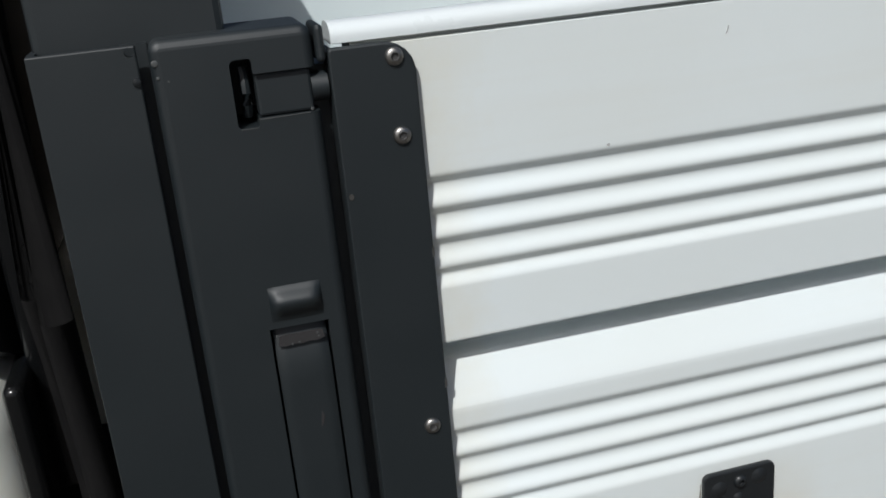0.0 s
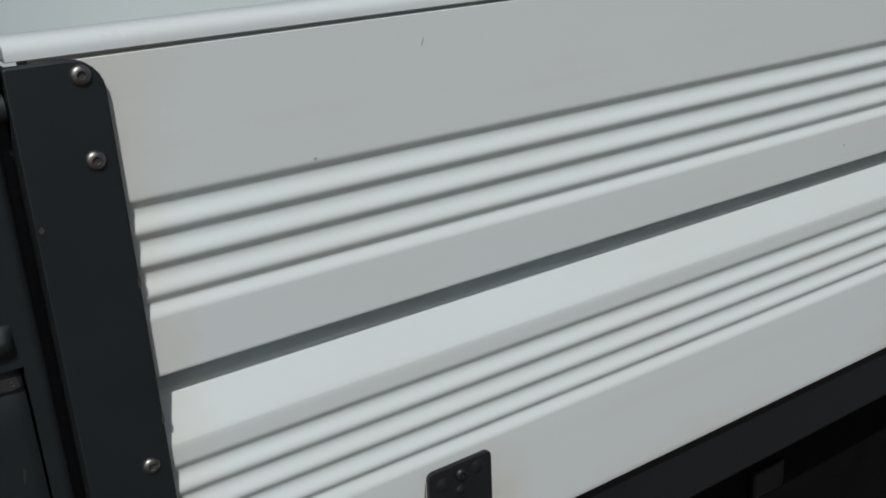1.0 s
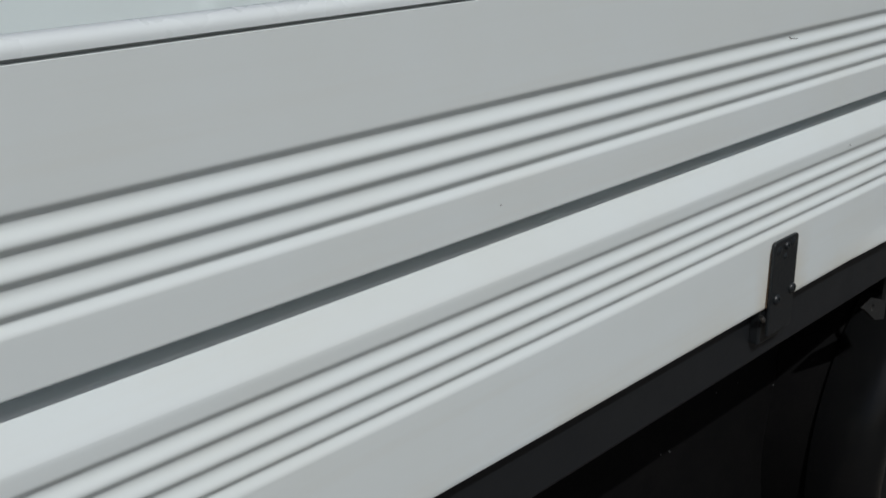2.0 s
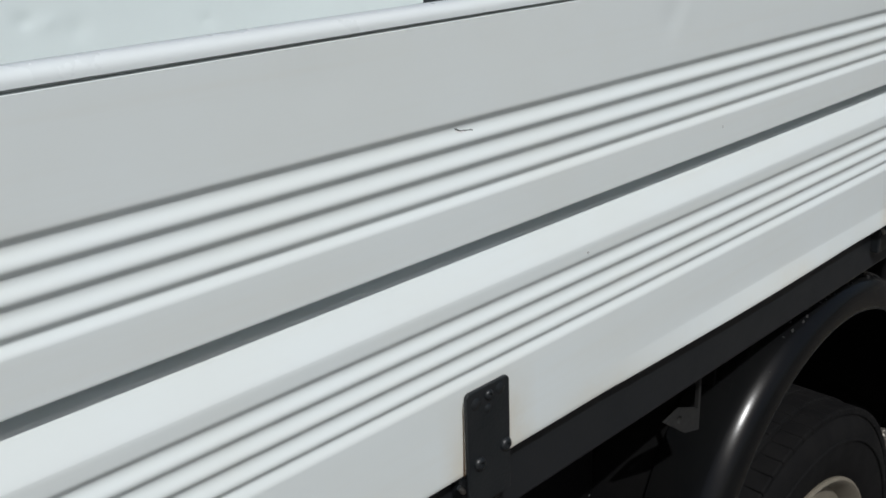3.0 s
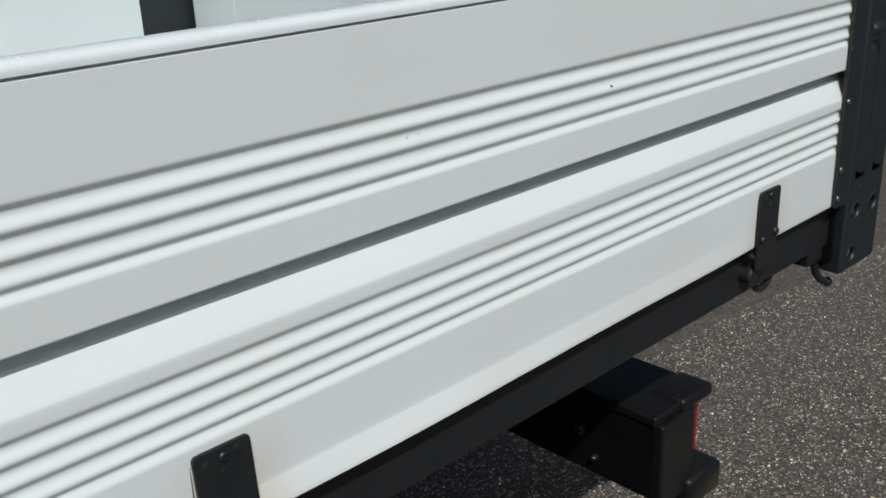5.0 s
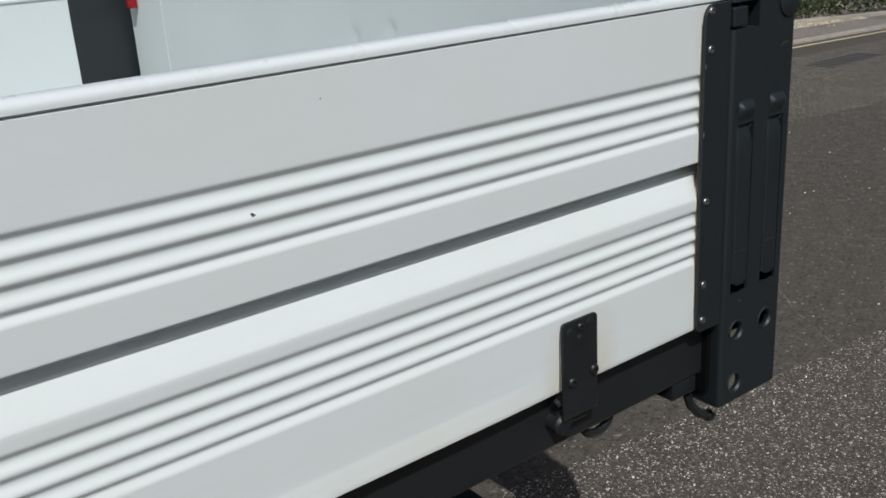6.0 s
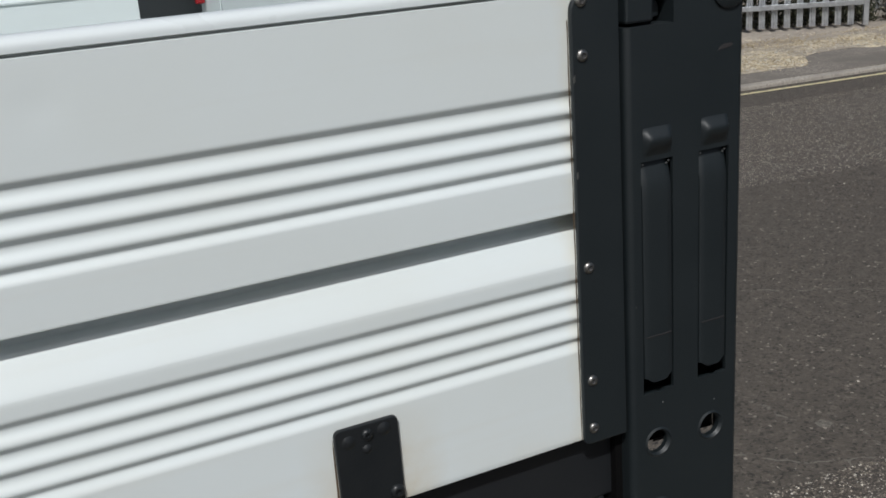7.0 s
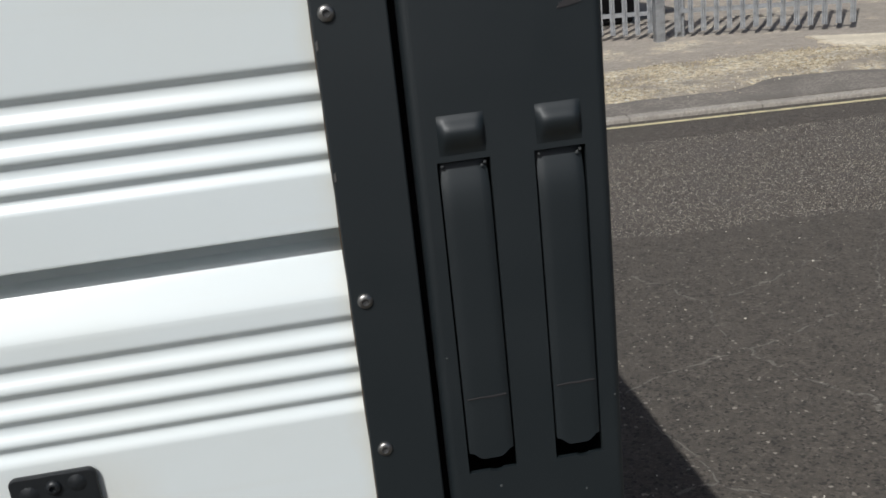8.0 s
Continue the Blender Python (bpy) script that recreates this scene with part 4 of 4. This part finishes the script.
part("axle", tube([(HUB.x, 0.3, HUB.z), (HUB.x, 1.9, HUB.z)], 0.06, 16), UNDER, truck, smooth=True)


def mudguard():
    """A moulded arch with a rounded shoulder and a narrow turned-down edge."""
    c, r = Vector((1.842, 0.0, BED - 0.488)), 0.390
    prof = [(y - 0.09, q) for y, q in ((0.225, r - 0.008), (0.225, r - 0.004), (0.190, r), (0.150, r - 0.003), (0.133, r - 0.010), (0.122, r - 0.022), (0.119, r - 0.036), (0.1205, r - 0.052), (0.1245, r - 0.052), (0.1245, r - 0.036), (0.128, r - 0.022), (0.137, r - 0.013), (0.152, r - 0.008), (0.175, r - 0.005))]
    bm = bmesh.new()
    rings = []
    n = 48
    for i in range(n + 1):
        a = radians(-6 + 208 * i / n)
        rings.append([bm.verts.new(c + Vector((q * math.cos(a), y, q * math.sin(a)))) for y, q in prof])
    for a, b in zip(rings, rings[1:]):
        for j in range(len(prof)):
            k = (j + 1) % len(prof)
            bm.faces.new((a[j], b[j], b[k], a[k]))
    bm.faces.new(rings[0])
    bm.faces.new(rings[-1][::-1])
    guard = part("mudguard", bm, PLASTIC, truck, "glossy black moulded plastic mudguard over the wheel", True)
    bm = bmesh.new()
    rings = []
    for i in range(n + 1):
        a = radians(-6 + 208 * i / n)
        rings.append([bm.verts.new(c + Vector((q * math.cos(a), y, q * math.sin(a)))) for y, q in ((0.095, r - 0.012), (0.44, r - 0.012), (0.44, r - 0.018), (0.095, r - 0.018))])
    for a, b in zip(rings, rings[1:]):
        for j in range(4):
            k = (j + 1) % 4
            bm.faces.new((a[j], b[j], b[k], a[k]))
    bm.faces.new(rings[0])
    bm.faces.new(rings[-1][::-1])
    part("inner_liner", bm, UNDER, guard, "dull black liner behind the guard's rolled edge", True)
    arc = [c + Vector(((r - 0.053) * math.cos(radians(a)), 0.0325, (r - 0.053) * math.sin(radians(a)))) for a in range(-6, 203, 4)]
    part("edge_bead", tube(arc, 0.0020, 8), BLACK_WORN, guard, smooth=True)
    rnd = random.Random(14)
    flat = lathe([(0.0030, -0.0002), (0.0022, 0.0004), (0.0003, 0.0005)], 7, "z")
    bmesh.ops.scale(flat, vec=(0.55, 1.0, 1.0), verts=flat.verts)
    flat = mesh_of("scrape", flat, BRACKET)
    for _ in range(46):
        a, s = radians(rnd.gauss(82, 17)), rnd.random()
        out, tilt = Vector((math.cos(a), 0.0, math.sin(a))), radians(50 - 32 * s)
        axis = out * math.cos(tilt) + Vector((0.0, -math.sin(tilt), 0.0))
        spot = c + out * (r - 0.010 + 0.007 * s) + Vector((0.0, 0.043 + 0.017 * s, 0.0))
        size = rnd.uniform(0.5, 1.3)
        turn = axis.to_track_quat("Z", "Y").to_matrix().to_4x4() @ Matrix.Rotation(rnd.uniform(0, 6.283), 4, "Z")
        part("scrape", flat, None, guard).matrix_world = Matrix.Translation(spot) @ turn @ Matrix.Scale(size, 4)
    for x in (1.66, 2.03):
        part("guard_bracket", lift(box(x - 0.03, x + 0.03, 0.10, 0.14, -0.16, -0.083, 0.003)), UNDER, guard)
    return guard


mudguard()


def lamp_bar():
    bar = part("lamp_bar", lift(box(2.640, 2.648, 0.10, 1.95, -0.417, -0.28)), UNDER, truck, "black steel rear lamp bar under the bed")
    part("top_flange", lift(box(2.636, 2.778, 0.096, 1.96, -0.288, -0.272, 0.004, 3)), FRAME_BLACK, bar)
    part("flange_cap", lift(box(2.700, 2.782, 0.090, 0.150, -0.290, -0.268, 0.006, 3)), FRAME_BLACK, bar, smooth=True)
    part("end_plate", lift(box(2.645, 2.732, 0.088, 0.104, -0.434, -0.2885, 0.004, 3)), FRAME_BLACK, bar)
    part("end_web", lift(box(2.690, 2.698, 0.104, 0.150, -0.430, -0.2885, 0.002)), FRAME_BLACK, bar)
    part("bumper_foot", lift(box(2.712, 2.805, 0.078, 0.135, -0.466, -0.412, 0.009, 3)), FRAME_BLACK, bar, "rubber-capped end of the bumper", True)
    part("tail_lamp", lift(box(2.737, 2.792, 0.118, 0.34, -0.408, -0.300, 0.006)), RED, bar, "red tail lamp lens")
    for y, z, r in ((0.235, -0.345, 0.010), (0.205, -0.385, 0.005), (0.45, -0.36, 0.010)):
        b = part("bolt", lathe([(r, 0.0), (r, -0.008), (r * 0.6, -0.011), (0.001, -0.011)], 12, "x"), BLACK_WORN, bar)
        b.location = (2.640, y, BED + z)
    part("cable", lift(tube([(2.632, 0.34, -0.27), (2.628, 0.315, -0.300), (2.630, 0.300, -0.318), (2.634, 0.285, -0.312)], 0.006, 8)), BLACK_WORN, bar, smooth=True)


lamp_bar()


def cab():
    """Only the back corner of the cab shows past the headboard."""
    lower = [(-1.98, -0.62), (-0.280, -0.62), (-0.280, 0.12), (-2.00, 0.12)]
    body = part("cab", lift(prism(lower, "y", 0.25, 1.80, 0.05, 4)), WHITE, truck, "white cab with a black upper back panel", True)
    upper = [(-1.97, 0.121), (-0.268, 0.121), (-0.268, 1.00), (-0.33, 1.05), (-1.25, 1.05), (-1.38, 1.00)]
    part("cab_upper", lift(prism(upper, "y", 0.28, 1.77, 0.04, 4)), PLASTIC, body, smooth=True)
    part("corner_trim", lift(box(-0.2795, -0.262, 0.245, 0.42, -0.62, 0.1205, 0.008, 5)), PLASTIC, body, "glossy black plastic trim round the cab's back corner", True)
    part("cab_floor", lift(box(-1.95, -0.30, 0.40, 1.70, -0.70, -0.621)), UNDER, body)
    part("hose", lift(tube([(-0.205, 0.16, 0.5), (-0.212, 0.16, 0.2), (-0.202, 0.15, -0.1), (-0.21, 0.16, -0.5)], 0.011, 10)), RUBBER, body, smooth=True)
    part("hose", lift(tube([(-0.225, 0.22, 0.6), (-0.230, 0.22, 0.2), (-0.222, 0.22, -0.1), (-0.23, 0.24, -0.5)], 0.013, 10)), RUBBER, body, smooth=True)
    part("back_trim", lift(box(-0.266, -0.240, 0.29, 0.34, 0.0, 0.5, 0.008, 3)), PLASTIC, body, smooth=True)


cab()


# ---------------------------------------------------------------- fence
def fence_run(name, a, b, height, label, pitch=0.155):
    a, b = Vector(a), Vector(b)
    d = (b - a)
    n = int(d.length / pitch)
    turn = math.degrees(math.atan2(d.y, d.x))
    base = thing(name, label, "fence", at=a)
    base.rotation_euler = (0, 0, radians(turn))
    w, t = 0.027, 0.011
    sect = [(-w, 0.0), (-w * 0.45, 0.0), (-w * 0.2, t), (w * 0.2, t), (w * 0.45, 0.0), (w, 0.0), (w, 0.003), (w * 0.5, 0.003), (w * 0.25, t + 0.003), (-w * 0.25, t + 0.003), (-w * 0.5, 0.003), (-w, 0.003)]
    pale = mesh_of("pale", prism([(x, -y) for x, y in sect], "z", 0.06, height), GALVANISED)
    for i in range(n + 1):
        p = part("pale", pale, None, base)
        p.location = (i * pitch, random.uniform(-0.004, 0.004), random.uniform(-0.01, 0.01))
    for z in (0.27, height - 0.35):
        part("rail", box(0, n * pitch, 0.003, 0.045, z - 0.022, z + 0.022), GALVANISED, base)
    post = mesh_of("post", box(-0.05, 0.05, 0.046, 0.12, -0.05, height, 0.004), GALVANISED)
    for i in range(0, n + 1, 17):
        p = part("post", post, None, base)
        p.location = (i * pitch, 0, 0)
    return base


fence_run("palisade_gate", (6.93, 9.40, 0.036), (8.46, 8.44, 0.036), 2.0, "grey galvanised palisade gate standing open across the yard", 0.131)
fence_run("palisade_fence", (4.75, 10.38, 0.036), (6.68, 9.54, 0.036), 2.0, "grey galvanised palisade fence beside the gate post", 0.131)
fence_run("palisade_fence", (11.95, 8.30, 0.036), (13.5, 7.60, 0.036), 2.0, "grey galvanised palisade fence half hidden by brambles", 0.135)


def gate_leaf(a, b, height):
    """A gate seen from its framed side: stiles and rails stand proud of the pales."""
    a, b = Vector(a), Vector(b)
    d = b - a
    base = thing("palisade_gate", "pale galvanised palisade gate with a framed lower rail", "gate", at=a)
    base.rotation_euler = (0, 0, math.atan2(d.y, d.x))
    w, t, pitch = 0.033, 0.010, 0.135
    sect = [(-w, 0.0), (-w * 0.45, 0.0), (-w * 0.2, -t), (w * 0.2, -t), (w * 0.45, 0.0), (w, 0.0), (w, 0.003), (-w, 0.003)]
    pale = mesh_of("pale", prism(sect, "z", 0.035, height), GALVANISED)
    n = int((d.length - 0.12) / pitch)
    for i in range(n + 1):
        part("pale", pale, None, base).location = (0.09 + i * pitch, 0.030, random.uniform(-0.008, 0.008))
    for z in (0.27, height - 0.35):
        part("rail", box(0.0, d.length, -0.026, 0.018, z - 0.027, z + 0.027, 0.003), GALVANISED, base)
    for x, low in ((0.0, 0.02), (d.length, 0.02)):
        part("stile", box(x - 0.028, x + 0.028, -0.030, 0.022, low, height, 0.004), GALVANISED, base)
    return base


gate_leaf((10.01, 8.13, 0.036), (11.33, 7.25, 0.036), 2.0)


def gate_post(x, y, half=0.042, label="square galvanised steel gate post"):
    p = part("gate_post", box(x - half, x + half, y - half, y + half, 0.03, 2.1, 0.006), GALVANISED)
    tagged(p, label, "post", group="gate posts")


gate_post(6.66, 9.25, 0.05)
gate_post(9.78, 8.05, 0.055, "thick galvanised gate post with dust round its foot")
gate_post(12.27, 7.20, 0.05, "dull galvanised post among the brambles")
gate_post(11.80, 5.80, 0.045, "dull galvanised post beside the footway")
gate_post(11.655, 5.66, 0.026, "thin bright galvanised post beside the footway")
edging = part("edging", prism([(11.9, 5.99), (17.5, 4.02), (17.5, 4.08), (11.9, 6.05)], "z", 0.02, 0.075, 0.01), KERB)
tagged(edging, "low pale concrete edging along the overgrown bank", "kerb", kind="structure")


def leaf_mass(name, label, category, n, place, size, mat, kind="stuff"):
    """Many small pointed leaves, each its own blade."""
    verts, faces = [], []
    rnd = random.Random(5)
    for i in range(n):
        p, up = place(rnd)
        d = Vector((rnd.gauss(0, 1), rnd.gauss(0, 1), rnd.gauss(up, 0.7))).normalized()
        w = d.cross(Vector((rnd.gauss(0, 1), rnd.gauss(0, 1), rnd.gauss(0, 1)))).normalized()
        l = size * rnd.uniform(0.5, 1.4)
        k = len(verts)
        verts += [p, p + d * l * 0.5 + w * l * 0.16, p + d * l, p + d * l * 0.5 - w * l * 0.16]
        faces.append((k, k + 1, k + 2, k + 3))
    me = bpy.data.meshes.new(name)
    me.from_pydata([tuple(v) for v in verts], [], faces)
    me.materials.append(mat)
    return tagged(new(name, me), label, category, kind=kind)


def leaf_material(name, a, b_):
    m, nt, b = material(name)
    g = nt.nodes.new("ShaderNodeNewGeometry")
    c = ramp(nt, g.outputs["Random Per Island"], [(0.0, a), (1.0, b_)]).outputs[0]
    nt.links.new(c, b.inputs["Base Color"])
    b.inputs["Roughness"].default_value = 0.6
    return m


def bank(rnd):
    t = rnd.random()
    x = 12.15 + 7.0 * t
    y = 6.15 - 0.35 * 7.0 * t + rnd.random() ** 1.6 * 2.4
    h = (0.35 + 1.1 * max(0.0, y - 6.15 + 0.35 * (x - 12.15)) / 2.4) * (0.7 + 0.5 * noise.noise((x * 0.9, y * 0.9, 1.0)))
    return Vector((x, y, 0.05 + rnd.random() * max(0.1, h))), 0.5


def weeds(rnd):
    t = rnd.random()
    back = 0.25 + abs(rnd.gauss(0.0, 0.5))
    p = Vector((10.3, 8.05, 0)).lerp(Vector((11.6, 7.20, 0)), t) + Vector((0.53, 0.85, 0)) * back
    high = 0.40 + 1.0 * abs(noise.noise((t * 4, back * 2, 0)))
    return p + Vector((0, 0, 0.04 + rnd.random() ** 1.5 * high)), 0.8


def dead_stems(rnd):
    t = rnd.random()
    back = abs(rnd.gauss(0.0, 0.6))
    p = Vector((12.0, 6.05, 0)).lerp(Vector((11.75, 7.45, 0)), t) + Vector((0.9, 0.2, 0)) * back
    high = 0.35 + 1.5 * abs(noise.noise((t * 5, back * 2, 3.0)))
    return p + Vector((0, 0, 0.04 + rnd.random() ** 1.3 * high)), 1.0


leaf_mass("hedge_bank", "overgrown green bank of brambles and grass beside the footway", "vegetation", 16000, bank, 0.075, leaf_material("bramble_leaf", (0.012, 0.024, 0.007), (0.070, 0.085, 0.028)))
leaf_mass("brambles", "low dusty green brambles growing behind the gate", "vegetation", 11000, weeds, 0.055, leaf_material("dusty_leaf", (0.018, 0.022, 0.012), (0.080, 0.080, 0.044)))
leaf_mass("dead_brambles", "tangle of brown dead bramble stems and leaves by the posts", "vegetation", 14000, dead_stems, 0.050, leaf_material("dead_bramble", (0.008, 0.006, 0.004), (0.085, 0.063, 0.040)))


def litter(rnd):
    while True:
        u = rnd.uniform(0.5, 8.0)
        v = 6.35 + 1.5 * rnd.random()
        if v > float(np.interp(u, EDGE_U, EDGE_V)) + 0.05 and noise.noise((u * 1.1, v * 1.7, 3.0)) > rnd.uniform(-0.25, 0.25):
            return along(u, v, 0.036 + 0.025 * rnd.random()), 0.1


leaf_mass("dead_grass", "short dead straw-coloured grass on the verge", "vegetation", 9000, litter, 0.024, leaf_material("straw", (0.26, 0.21, 0.13), (0.60, 0.50, 0.33)))


def skip():
    """A dark steel skip that shows between the pales."""
    base = thing("steel_skip", "dark rusty steel skip standing behind the fence", "skip", at=(5.55, 11.95, 0.036))
    side = [(-1.5, 0.02), (1.5, 0.02), (1.95, 1.15), (-1.95, 1.15)]
    part("body", prism(side, "y", -0.8, 0.8, 0.02), UNDER, base)
    for x in (-1.0, 0.0, 1.0):
        part("rib", prism([(x - 0.05, 0.03), (x + 0.05, 0.03), (x + 0.05, 1.12), (x - 0.05, 1.12)], "y", -0.86, -0.801, 0.01), RUST, base)
    part("rim", box(-1.98, 1.98, -0.86, 0.86, 1.151, 1.21, 0.01), UNDER, base)


skip()


# ---------------------------------------------------------------- loose stone on the road
def chipping_material(name, dark, mid, pale):
    m, nt, b = material(name)
    g = nt.nodes.new("ShaderNodeNewGeometry")
    c = ramp(nt, g.outputs["Random Per Island"], [(0.0, dark), (0.45, mid), (0.8, pale), (1.0, tuple(min(0.9, x * 1.25) for x in pale))]).outputs[0]
    nt.links.new(c, b.inputs["Base Color"])
    b.inputs["Roughness"].default_value = 0.5
    return m


def chippings(name, label, n, place, small, large, mat, seed, ground=0.0):
    """Angular flakes of stone bedded in the surface: a flat four-cornered crown on a wider foot."""
    rnd = random.Random(seed)
    verts, faces = [], []
    for _ in range(n):
        x, y = place(rnd)
        r = small + (large - small) * rnd.random() ** 2.2
        turn, squeeze, h = rnd.uniform(0, 6.283), rnd.uniform(0.45, 1.0), r * rnd.uniform(0.35, 0.75)
        c, s_ = math.cos(turn), math.sin(turn)
        lean_x, lean_y = rnd.gauss(0, 0.25), rnd.gauss(0, 0.25)
        k = len(verts)
        corner = [rnd.uniform(0.7, 1.2) for _ in range(4)]
        for level, z in ((1.0, -0.001), (0.72, h)):
            for q in range(4):
                a = math.pi / 4 + q * math.pi / 2
                px, py = corner[q] * r * level * math.cos(a), corner[q] * r * level * math.sin(a) * squeeze
                gx, gy = c * px - s_ * py, s_ * px + c * py
                verts.append((x + gx, y + gy, ground + z + (lean_x * gx + lean_y * gy if z > 0 else 0.0)))
        faces.append((k + 4, k + 5, k + 6, k + 7))
        faces += [(k + q, k + (q + 1) % 4, k + 4 + (q + 1) % 4, k + 4 + q) for q in range(4)]
    me = bpy.data.meshes.new(name)
    me.from_pydata(verts, [], faces)
    me.materials.append(mat)
    return tagged(new(name, me), label, "chippings", kind="stuff")


def dressed(rnd):
    """Somewhere on the strip of coarse dressing beside the truck."""
    while True:
        x, y = rnd.uniform(1.9, 6.2), rnd.uniform(-0.75, 1.05)
        if y + (x - 4.0) * 0.09 < 1.035 + 0.02 * noise.noise((x * 3, y * 3, 0)) and noise.noise((x * 2.1, y * 2.1, 9.0)) > rnd.uniform(-1.1, 0.25):
            return x, y


def patched(rnd):
    """Somewhere on the trench patch, where few chips lie."""
    while True:
        x, y = rnd.uniform(3.0, 8.0), rnd.uniform(0.9, 3.5)
        if y + (x - 4.0) * 0.09 > 1.035:
            return x, y


CHIP_STONE = chipping_material("pale_chippings", (0.12, 0.10, 0.08), (0.36, 0.32, 0.26), (0.72, 0.67, 0.58))
chippings("road_chippings", "pale angular stone chippings bedded in the road", 8500, dressed, 0.0018, 0.0052, CHIP_STONE, 21)
chippings("road_chippings", "sparse pale chips on the darker trench patch", 330, patched, 0.0010, 0.0062, CHIP_STONE, 22)


def gritty(rnd):
    """Somewhere on the verge or spilt from it over the footway."""
    while True:
        u, v = rnd.uniform(-1.0, 8.0), 6.2 + 1.9 * rnd.random() ** 1.3
        if v > float(np.interp(u, EDGE_U, EDGE_V)) - 0.25 * rnd.random() ** 3 and noise.noise((u * 1.6, v * 2.4, 5.0)) > rnd.uniform(-0.5, 0.3):
            p = along(u, v)
            return p.x, p.y


chippings("verge_stones", "pale gravel and lumps of broken concrete strewn over the verge", 4200, gritty, 0.003, 0.012, chipping_material("verge_stone", (0.14, 0.11, 0.08), (0.46, 0.39, 0.29), (0.76, 0.67, 0.51)), 23, 0.046)
